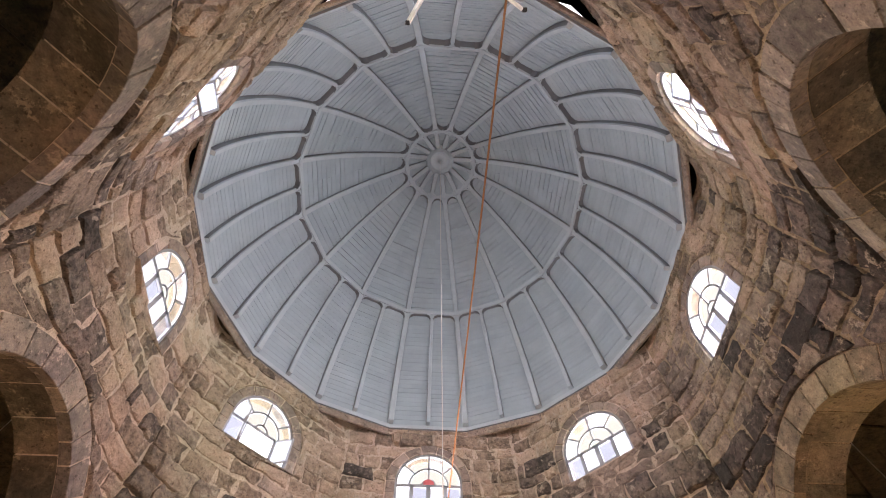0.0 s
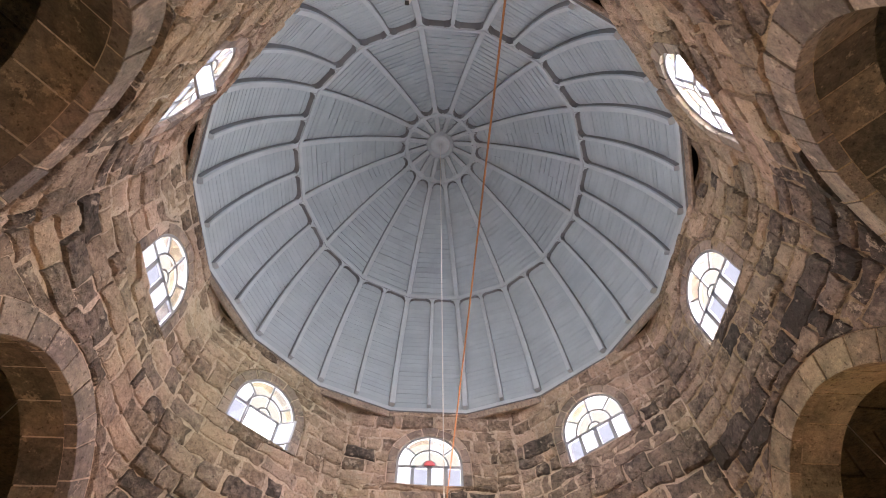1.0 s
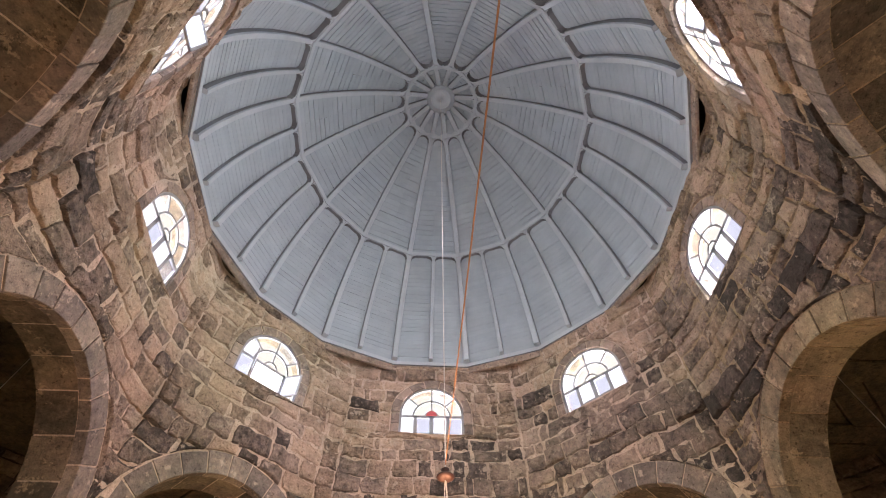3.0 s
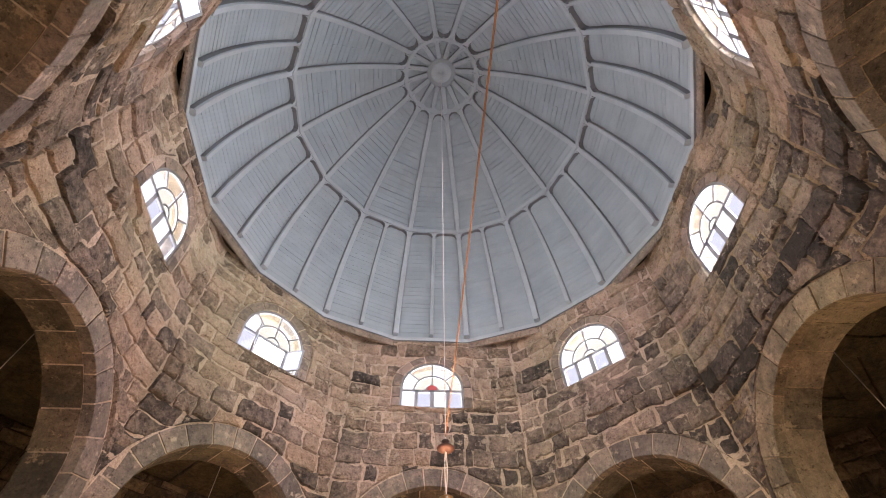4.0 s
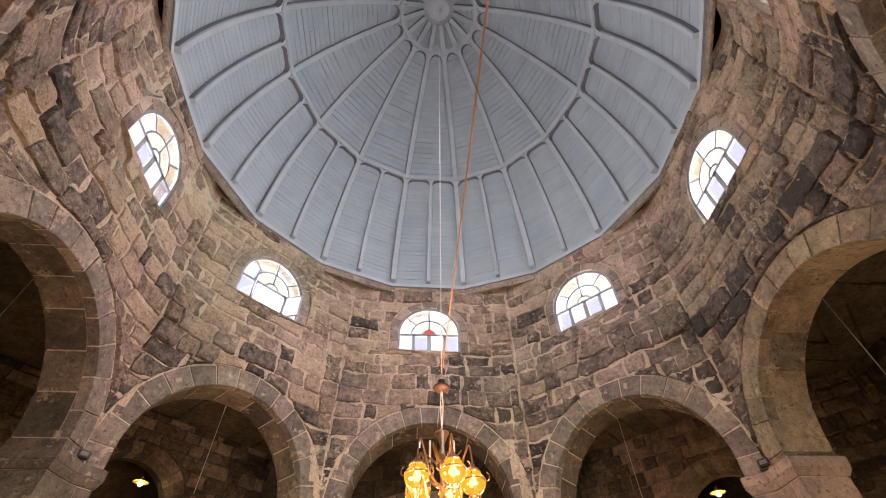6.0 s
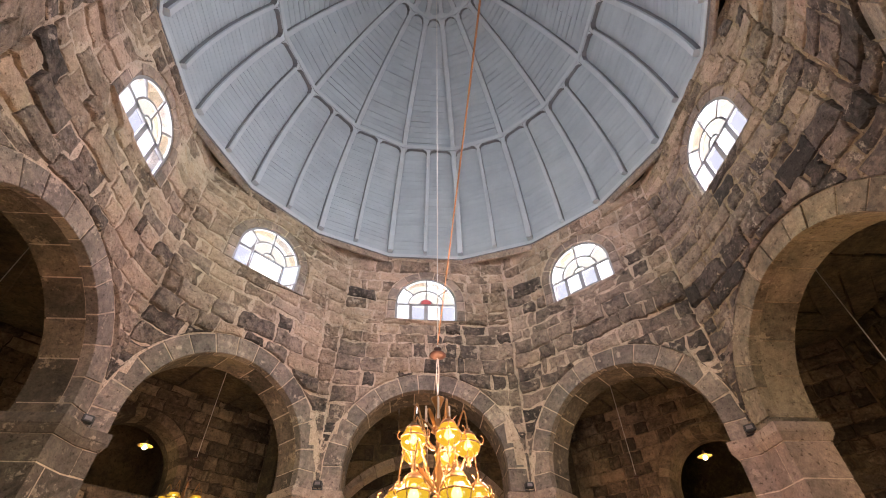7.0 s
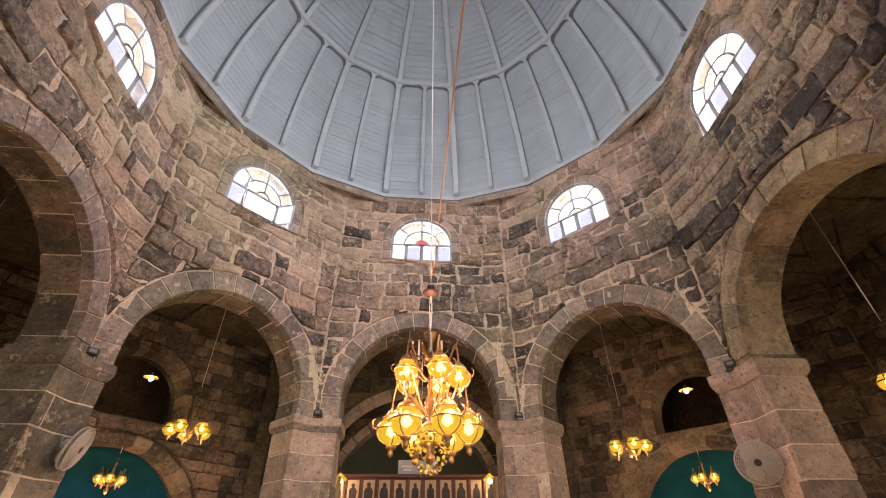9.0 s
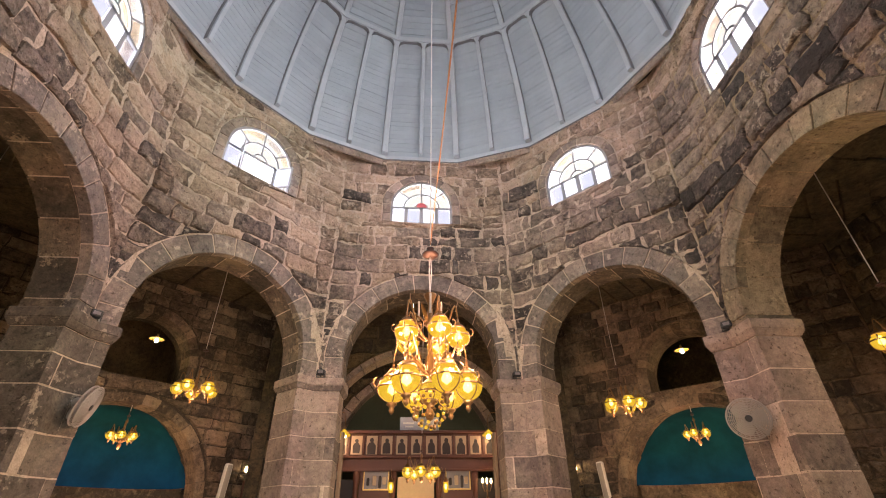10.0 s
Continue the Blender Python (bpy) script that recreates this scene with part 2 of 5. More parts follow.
def tube(bm, pts, r, n=8, closed=False):
    """A round bar along points; r may be a list."""
    pts = [Vector(p) for p in pts]
    rings = []
    for i, p in enumerate(pts):
        a = pts[i - 1] if (i or closed) else pts[0]
        b = pts[(i + 1) % len(pts)] if (i < len(pts) - 1 or closed) else pts[-1]
        t = (b - a).normalized()
        u = t.cross(Vector((0, 0, 1)))
        if u.length < 0.05:
            u = t.cross(Vector((0, 1, 0)))
        u.normalize()
        w = u.cross(t)
        rad = r[i] if isinstance(r, (list, tuple)) else r
        rings.append([bm.verts.new(p + rad * (math.cos(2 * math.pi * k / n) * u + math.sin(2 * math.pi * k / n) * w)) for k in range(n)])
    pairs = list(zip(rings, rings[1:])) + ([(rings[-1], rings[0])] if closed else [])
    for a, b in pairs:
        for k in range(n):
            bm.faces.new((a[k], a[(k + 1) % n], b[(k + 1) % n], b[k]))
    if not closed:
        bm.faces.new(rings[0])
        bm.faces.new(rings[-1][::-1])


def bar(bm, pts, side, wid, dep):
    """A rectangular bar along points: side(i) and inward normal given per point as (point, across, inward)."""
    rings = []
    for p, a, inn in pts:
        rings.append([bm.verts.new(p + a * sx * wid / 2 + inn * dz) for sx, dz in
                      ((-1, 0), (-1, dep * 0.75), (-0.8, dep), (0.8, dep), (1, dep * 0.75), (1, 0))])
    for r1, r2 in zip(rings, rings[1:]):
        for i in range(6):
            j = (i + 1) % 6
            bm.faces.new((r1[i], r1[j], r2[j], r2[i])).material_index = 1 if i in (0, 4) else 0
    bm.faces.new(rings[0])
    bm.faces.new(rings[-1][::-1])


class Wall:
    """A wall facing the middle: k degrees clockwise from north, ap0/ap1 its distance low/high; s runs to the right seen from inside."""

    def __init__(self, k, ap0, ap1):
        a = radians(k)
        self.k, self.ap0, self.ap1 = k, ap0, ap1
        self.ends = None  # (left, right) neighbours and corners, where the corners are rounded
        self.n = Vector((math.sin(a), math.cos(a), 0))
        self.r = Vector((math.cos(a), -math.sin(a), 0))

    def ap(self, z):
        return self.ap0 + (self.ap1 - self.ap0) * min(1, max(0, (z - 5) / 4))

    def at(self, s, z, d=0.0):
        ap = self.ap(z)
        if self.ends:
            side, near, end = (1, *self.ends[1]) if s > 0 else (-1, *self.ends[0])
            g = min(1, max(0, (z - 4.7) / 2.2))
            ease = (0.12 + 0.88 * g * g * (3 - 2 * g)) * (0.92 - 0.64 * min(1, max(0, (z - 8.9) / 0.8)))  # how far from the corner the rounding begins
            corner = (near.ap(z) - ap * math.cos(math.pi / 4)) / math.sin(math.pi / 4)
            x = abs(s)
            if x > 0.95:
                x += (corner - end) * g * (x - 0.95) / (end - 0.95)
                end += (corner - end) * g
            if x > end - ease:
                rf = ease / math.tan(math.pi / 8)
                q = math.pi / 8 * (x - end + ease) / ease
                x = end - ease + (rf + d) * math.sin(q)
                d = (rf + d) * math.cos(q) - rf
            s = side * x
        return self.n * (ap + d) + self.r * s + Vector((0, 0, z))

    def m(self, s, z, d=0.0):
        """A pose at that place: x to the right, y outwards, z up."""
        p = self.at(s, z, d)
        return Matrix(((self.r.x, self.n.x, 0, p.x), (self.r.y, self.n.y, 0, p.y), (0, 0, 1, p.z), (0, 0, 0, 1)))


# a hole: (s centre, half width, bottom, spring height); round-headed
def hole_span(h, s, grow=0.0):
    s0, R, zb, zc = h
    x = abs(s - s0)
    if x >= R + grow:
        return None
    return (zb - grow, zc + math.sqrt(max(0, (R + grow) ** 2 - x * x)))


def in_hole(h, s, z, grow):
    s0, R, zb, zc = h
    if z < zb - 0.02:
        return False
    if z < zc:
        return abs(s - s0) < R + grow
    return math.hypot(s - s0, z - zc) < R + grow


def wall_core(w, s_lo, s_hi, z0, z1, holes, d0, d1, mat, name, label):
    """The mortar core of a wall, with its openings through it."""
    cuts = {s_lo, s_hi}
    for s0, R, zb, zc in holes:
        for i in range(25):
            cuts.add(max(s_lo, min(s_hi, s0 - R * math.cos(math.pi * i / 24))))
    n = max(2, int((s_hi - s_lo) / 0.15))
    cuts |= {s_lo + (s_hi - s_lo) * i / n for i in range(n + 1)}
    cuts = sorted(cuts)
    cols = [cuts[0]]
    for c in cuts[1:]:
        if c - cols[-1] > 1e-4:
            cols.append(c)
    bm = bmesh.new()

    def quad(a, b, c, d):
        vs = [bm.verts.new(p) for p in (a, b, c, d)]
        bm.faces.new(vs)

    def spans(sa, sb):
        mid = (sa + sb) / 2
        lim = []
        for h in sorted(holes, key=lambda q: q[2]):
            if hole_span(h, mid):
                lim.append(h)

        def zs(s):
            out, lo = [], z0
            for h in lim:
                x = min(abs(s - h[0]), h[1])
                top = h[3] + math.sqrt(max(0, h[1] ** 2 - x * x))
                out.append((lo, max(lo, h[2])))
                lo = top
            out.append((lo, z1))
            return out
        return zs(sa), zs(sb)

    for sa, sb in zip(cols, cols[1:]):
        A, B = spans(sa, sb)
        for (la, ha), (lb, hb) in zip(A, B):
            if ha - la < 1e-4 and hb - lb < 1e-4:
                continue
            quad(w.at(sa, la, d0), w.at(sb, lb, d0), w.at(sb, hb, d0), w.at(sa, ha, d0))
            quad(w.at(sb, lb, d1), w.at(sa, la, d1), w.at(sa, ha, d1), w.at(sb, hb, d1))
            quad(w.at(sa, la, d0), w.at(sa, la, d1), w.at(sb, lb, d1), w.at(sb, lb, d0))
            quad(w.at(sa, ha, d0), w.at(sb, hb, d0), w.at(sb, hb, d1), w.at(sa, ha, d1))
    for s0, R, zb, zc in holes:
        for sg in (-1, 1):
            s = s0 + sg * R
            if s_lo < s < s_hi:
                quad(w.at(s, max(zb, z0), d0), w.at(s, zc, d0), w.at(s, zc, d1), w.at(s, max(zb, z0), d1))
    for s in (s_lo, s_hi):
        quad(w.at(s, z0, d0), w.at(s, z1, d0), w.at(s, z1, d1), w.at(s, z0, d1))
    bmesh.ops.remove_doubles(bm, verts=bm.verts, dist=1e-4)
    ob = part(name, bm, mat, None, label)
    return tagged(ob, label, "wall", kind="structure")


def stone_piece(w, poly, rng, parent, mat, d_face, d_joint, name="stone", bulge=0.012):
    """One block: outline pulled in at the face, rough edges, a slightly swollen front."""
    n = len(poly)
    cs, cz = sum(p[0] for p in poly) / n, sum(p[1] for p in poly) / n
    lift = rng.uniform(-0.05, -0.012) - (0.045 if rng.random() < 0.08 else 0)
    tilt_s, tilt_z = rng.uniform(-0.03, 0.03), rng.uniform(-0.03, 0.03)
    verts, faces = [], []
    for s, z in poly:
        verts.append(w.at(s, z, d_joint))
    for s, z in poly:
        ds, dz = cs - s, cz - z
        ln = math.hypot(ds, dz) + 1e-6
        q = rng.uniform(0.006, 0.03)
        verts.append(w.at(s + ds / ln * q, z + dz / ln * q, d_face + lift + tilt_s * ds + tilt_z * dz + rng.uniform(0, 0.012)))
    for s, z in poly:
        a = rng.uniform(0.3, 0.45)
        verts.append(w.at(s + (cs - s) * a, z + (cz - z) * a, d_face + lift + (tilt_s * (cs - s) + tilt_z * (cz - z)) * (1 - a) - bulge * rng.uniform(-0.6, 2.0)))
    verts.append(w.at(cs, cz, d_face + lift - bulge * rng.uniform(0.2, 1.5)))
    for i in range(n):
        j = (i + 1) % n
        faces.append((i, j, n + j, n + i))
        faces.append((n + i, n + j, 2 * n + j, 2 * n + i))
        faces.append((2 * n + i, 2 * n + j, 3 * n))
    return pieces(name, verts, faces, mat, parent)


def lay_stones(w, s_lo, s_hi, z0, z1, blocked, rng, parent, mat, course=(0.27, 0.4), length=(0.32, 0.85), joint=0.012, d_face=0.0, d_joint=0.04, ragged=0.018, wave=0.0):
    """Courses of rough blocks, cut to fit round the rings of the openings."""
    z = z0
    while z < z1 - 0.08:
        hgt = rng.uniform(*course)
        if z + hgt > z1 - 0.14:
            hgt = z1 - z
        for h, _ in blocked:
            if h[2] > z0 and z + 0.02 < h[2] < z + hgt + 0.12:
                hgt = h[2] - z
        s = s_lo
        step = d_face - (rng.choice((0, 0, 0.005, 0.014, 0.028)) if wave and z > 5.6 and not 7.2 < z < 8 else 0)
        while s < s_hi - 0.05:
            ln = rng.uniform(*length)
            if rng.random() < 0.2:
                ln *= 0.55
            if s + ln > s_hi - 0.2:
                ln = s_hi - s
            for h, grow in blocked:  # no block reaches across the middle of an opening
                if z + hgt > h[2] + 0.03 and z < h[3] + h[1] + grow and s < h[0] - 0.02 < s + ln and hole_span(h, h[0])[1] > z:
                    ln = h[0] - s
            a, b, c, d = s + joint, s + ln - joint, z + joint, z + hgt - joint
            nx = 4
            poly = [(a + (b - a) * i / nx, c) for i in range(nx)] + [(b, c), (b, (c + d) / 2)]
            poly += [(b - (b - a) * i / nx, d) for i in range(nx)] + [(a, d), (a, (c + d) / 2)]
            poly = [(p + rng.uniform(-ragged, ragged), q + rng.uniform(-ragged, ragged)) for p, q in poly]
            if wave:  # courses that wander, but not along a sill or at the ends
                poly = [(p, q + wave * min(1, abs(q - 8) * 3, abs(q - z1) * 3) * noise.noise(Vector((p * 0.9 + w.k, q * 0.55, w.k * 0.7)))) for p, q in poly]
            else:
                poly = [(p, min(q, z + hgt - 0.004)) for p, q in poly]
            inside = 0
            out = []
            for p, q in poly:
                for h, grow in blocked:
                    if in_hole(h, p, q, grow):
                        inside += 1
                        s0, R, zb, zc = h
                        rr = R + grow + 0.012
                        if q < zc:
                            p = s0 + math.copysign(rr, p - s0)
                        else:
                            e = math.hypot(p - s0, q - zc) + 1e-6
                            p, q = s0 + (p - s0) / e * rr, zc + (q - zc) / e * rr
                out.append((p, q))
            area = abs(sum(out[i][0] * out[(i + 1) % len(out)][1] - out[(i + 1) % len(out)][0] * out[i][1] for i in range(len(out)))) / 2
            if inside < len(poly) - 1 and area > 0.008:
                stone_piece(w, out, rng, parent, mat((s,), z, rng) if callable(mat) else mat, step, d_joint)
            s += ln
        z += hgt


def wedge(w, s0, zc, R, ring, a0, a1, d0, d1, mat, parent, rng, name="voussoir", gap=0.011):
    """An arch stone between the angles a0 and a1, running through the wall from d0 to d1."""
    verts, faces = [], []
    seg = 3
    g = gap / R
    off = rng.uniform(-0.008, 0.008)
    ro = R + ring + rng.uniform(-0.015, 0.02)
    for d, inset in ((d0 + off + 0.007, 0.0), (d0 + off, 0.007), (d1, 0.0)):
        for r, sg in ((R + (inset if d < d1 else 0), 1), (ro - inset, -1)):
            for i in range(seg + 1):
                t = a0 + g + inset * 0.5 / R + (a1 - a0 - 2 * g - inset / R) * i / seg
                verts.append(w.at(s0 - r * math.cos(t), zc + r * math.sin(t), d))
    q = seg + 1

    def vi(layer, rad, i):
        return layer * 2 * q + rad * q + i
    for i in range(seg):
        faces.append((vi(1, 0, i), vi(1, 0, i + 1), vi(1, 1, i + 1), vi(1, 1, i)))
        faces.append((vi(0, 0, i), vi(0, 0, i + 1), vi(1, 0, i + 1), vi(1, 0, i)))
        faces.append((vi(1, 1, i), vi(1, 1, i + 1), vi(0, 1, i + 1), vi(0, 1, i)))
        faces.append((vi(2, 0, i), vi(2, 0, i + 1), vi(0, 0, i + 1), vi(0, 0, i)))
        faces.append((vi(0, 1, i), vi(0, 1, i + 1), vi(2, 1, i + 1), vi(2, 1, i)))
    for i in (0, seg):
        faces.append((vi(0, 0, i), vi(1, 0, i), vi(1, 1, i), vi(0, 1, i)))
        faces.append((vi(0, 0, i), vi(0, 1, i), vi(2, 1, i), vi(2, 0, i)))
    return pieces(name, verts, faces, mat, parent)


def block(w, s_a, s_b, z_a, z_b, d0, d1, mat, parent, name="stone", e=0.01):
    """A squared block with a small chamfer on its face."""
    verts = []
    for d, i in ((d1, 0), (d0 + e, 0), (d0, e)):
        verts += [w.at(s_a + i, z_a + i, d), w.at(s_b - i, z_a + i, d), w.at(s_b - i, z_b - i, d), w.at(s_a + i, z_b - i, d)]
    faces = [(8, 9, 10, 11)]
    for lay in (0, 4):
        for i in range(4):
            j = (i + 1) % 4
            faces.append((lay + i, lay + j, lay + 4 + j, lay + 4 + i))
    return pieces(name, verts, faces, mat, parent)


def arch_ring(w, h, ring, n, d0, d1, z_spring, mat, parent, rng, gap=0.011):
    s0, R, zb, zc = h
    angs = [math.pi * i / n + (rng.uniform(-0.03, 0.03) if 0 < i < n else 0) for i in range(n + 1)]
    for a, b in zip(angs, angs[1:]):
        wedge(w, s0, zc, R, ring, a, b, d0, d1, mat, parent, rng, "voussoir", gap)
    if zc - z_spring > 0.05:
        for sg in (-1, 1):
            a, b = sorted((s0 + sg * R, s0 + sg * (R + ring)))
            k = max(1, round((zc - z_spring) / 0.45))
            for i in range(k):
                block(w, a, b, z_spring + (zc - z_spring) * i / k + 0.006, z_spring + (zc - z_spring) * (i + 1) / k - 0.006, d0 + rng.uniform(-0.006, 0.006), d1, mat, parent, "jamb_stone")


# ---- the octagon ----
Z_SPRING, Z_RIM, THICK, DRUM_THICK = 4.2, 10.04, 0.68, 0.34
SIDES = {  # name: azimuth, distance low, distance high, arch (centre, radius, centre height), window centre
    "north": (0, 4.95, 4.97, (0.02, 1.58, 4.62), -0.03),
    "north_east": (45, 4.95, 4.97, (-0.09, 1.55, 4.47), -0.06),
    "east": (90, 4.75, 4.93, (-0.1, 1.64, 4.28), -0.02),
    "south_east": (135, 4.9, 4.9, (-0.12, 1.5, 4.7), -0.13),
    "south": (180, 4.95, 4.95, (0.0, 1.5, 4.55), 0.0),
    "south_west": (-135, 4.82, 4.82, (0.12, 1.5, 4.6), 0.42),
    "west": (-90, 4.75, 4.93, (0.18, 1.62, 4.34), 0.2),
    "north_west": (-45, 4.95, 4.97, (0.11, 1.56, 4.5), -0.07)}
W_SILL, W_SPRING, W_HALF = 8.0, 8.59, 0.755
ring_walls = {n: Wall(v[0], v[1], v[2]) for n, v in SIDES.items()}


def corner_s(a, b, z):
    """Where wall a meets its right-hand neighbour b, as a's s."""
    pa, pb = a.n * a.ap(z), b.n * b.ap(z)
    return (pb - pa).dot(b.n) / a.r.dot(b.n)


names = list(SIDES)
for i, nm in enumerate(names):
    w, right, left = (ring_walls[names[j % 8]] for j in (i, i + 1, i - 1))
    ends = ((left, -corner_s(w, left, 7)), (right, corner_s(w, right, 7)))
    w.corners = ends  # taken up once all the corners are known
for w in ring_walls.values():
    w.ends = w.corners
for i, nm in enumerate(names):
    w, (k, _, _, arch, ws) = ring_walls[nm], SIDES[nm]
    right = ring_walls[names[(i + 1) % 8]]
    left = ring_walls[names[(i - 1) % 8]]
    s_hi = corner_s(w, right, 7)
    s_lo = corner_s(w, left, 7)
    rng = random.Random(40 + i)
    mortar = M_EARTH if nm in ("east", "south_east", "south") else M_MORTAR
    h_arch = (arch[0], arch[1] + 0.006, 0, arch[2])
    h_win = (ws, W_HALF + 0.02, W_SILL, W_SPRING)
    core = wall_core(w, s_lo - 0.01, s_hi + 0.01, Z_SPRING, 7.7, [h_arch], -0.006, THICK, mortar,
                     "wall_" + nm, "rough basalt block wall with lime mortar over an arch")
    drum = wall_core(w, s_lo - 0.01, s_hi + 0.01, 7.7, Z_RIM + 0.1, [h_win], -0.006, DRUM_THICK, mortar,
                     "wall_drum_" + nm, "thin tan and grey block wall round a drum window")
    a_hole = (arch[0], arch[1], 0, arch[2])
    arch_ring(w, a_hole, 0.36, 13, -0.028, 0.14, Z_SPRING, M_VOUSSOIR if nm != "east" else M_OCHRE, core, rng)
    # a darker stone lines the arch undersides, except in the east
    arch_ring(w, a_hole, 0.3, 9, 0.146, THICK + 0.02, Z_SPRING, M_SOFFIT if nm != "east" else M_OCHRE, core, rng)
    # round-headed stone surround of the window
    ring = 0.19
    for j in range(7):
        wedge(w, ws, W_SPRING, W_HALF + 0.01, ring, math.pi * j / 7, math.pi * (j + 1) / 7, -0.03, 0.3, M_PIER, drum, rng, "window_voussoir")
    for sg in (-1, 1):
        a, b = sorted((ws + sg * (W_HALF + 0.01), ws + sg * (W_HALF + 0.01 + ring)))
        for j in range(2):
            block(w, a, b, W_SILL + 0.295 * j, W_SILL + 0.295 * (j + 1) - 0.01, rng.uniform(-0.034, -0.024), 0.3, M_PIER, drum, "jamb_stone")
    # leaning towards dark blocks, wall by wall; higher courses run paler
    dark_bias = {"north_east": 0.3, "east": 0.55, "south_east": 0.3, "north_west": 0.16, "north": 0.12, "west": -0.06, "south_west": -0.06}.get(nm, 0.1)

    def pick(s_mid, z, rng, dark_bias=dark_bias, k=k):
        v = noise.noise(Vector((s_mid[0] * 0.5 + k, z * 0.75, k * 0.3))) * 0.9 + rng.uniform(-0.25, 0.25) - (z - 7.25) * 0.34 + dark_bias - 0.12
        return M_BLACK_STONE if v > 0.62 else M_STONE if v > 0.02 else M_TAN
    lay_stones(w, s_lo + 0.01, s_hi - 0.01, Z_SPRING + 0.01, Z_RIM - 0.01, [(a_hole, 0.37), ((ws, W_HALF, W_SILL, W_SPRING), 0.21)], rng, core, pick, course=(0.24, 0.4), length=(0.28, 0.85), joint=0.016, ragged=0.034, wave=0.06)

    for sg, end in ((-1, -s_lo), (1, s_hi)):
        z = Z_SPRING + 0.16
        while z < arch[2] + 1.2:
            hgt = rng.uniform(0.13, 0.2)
            inner = [sg * arch[0] + math.sqrt(max(0, (arch[1] + 0.385) ** 2 - max(0, q - arch[2]) ** 2)) for q in (z, z + hgt)]
            if 0.05 < end - max(inner) < 0.34:
                q = [(sg * (inner[0] + 0.01), z + 0.012), (sg * (end - 0.012), z + 0.01), (sg * (end - 0.01), z + hgt - 0.012), (sg * (inner[1] + 0.012), z + hgt - 0.01)]
                q = [p for a, b in zip(q, q[1:] + q[:1]) for p in (a, ((a[0] + b[0]) / 2 + rng.uniform(-0.01, 0.01), (a[1] + b[1]) / 2 + rng.uniform(-0.012, 0.012)))]
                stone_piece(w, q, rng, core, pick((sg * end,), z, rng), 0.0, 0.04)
            z += hgt

# stone slabs under the dome, cutting the corners to sixteen sides
DOME_TURN = -0.9
for i in range(16):
    w = Wall(22.5 * i + DOME_TURN, 4.955, 4.955)
    half = 4.955 * math.tan(math.pi / 16)
    bm = bmesh.new()
    if i % 2:
        lo, deep = Z_RIM - 0.17, 0.07
    else:
        lo, deep = Z_RIM - 0.06, 0.36
    up = Z_RIM + (0.12 if i % 2 else 0.56)
    box(bm, 0, deep / 2, (up - lo) / 2, 2 * half - 0.02, deep, up - lo, 0.015, w.m(0, lo, 0))
    ob = part("rim_slab", bm, M_PIER)
    tagged(ob, "long basalt slab across the drum's corner under the dome" if i % 2 else "basalt course stone under the dome's edge", "slab", "slabs under the dome", kind="structure")

for i in range(1, 16, 2):  # blocks added to shut out the sky behind the corner slabs
    w = Wall(22.5 * i + DOME_TURN, 5.45, 5.45)
    bm = bmesh.new()
    box(bm, 0, 0.08, 0.52, 2.4, 0.16, 0.7, 0.01, w.m(0, Z_RIM - 0.1, 0))
    tagged(part("corner_fill", bm, M_DARK), "added dark block stopping sky light behind a corner slab", "masonry", kind="structure")

# unseen ring, added so that the corner hollows stay dark
bm = bmesh.new()
ring_in = [bm.verts.new((5.17 * math.sin(q * math.pi / 8), 5.17 * math.cos(q * math.pi / 8), 10.5)) for q in range(16)]
ring_out = [bm.verts.new((5.6 * math.sin(q * math.pi / 8), 5.6 * math.cos(q * math.pi / 8), 10.5)) for q in range(16)]
for q in range(16):
    bm.faces.new((ring_in[q], ring_in[(q + 1) % 16], ring_out[(q + 1) % 16], ring_out[q]))
bmesh.ops.solidify(bm, geom=bm.faces[:], thickness=0.1)
tagged(part("drum_cover", bm, M_DARK), "added dark ring stopping sky light behind the dome's foot", "masonry", kind="structure")

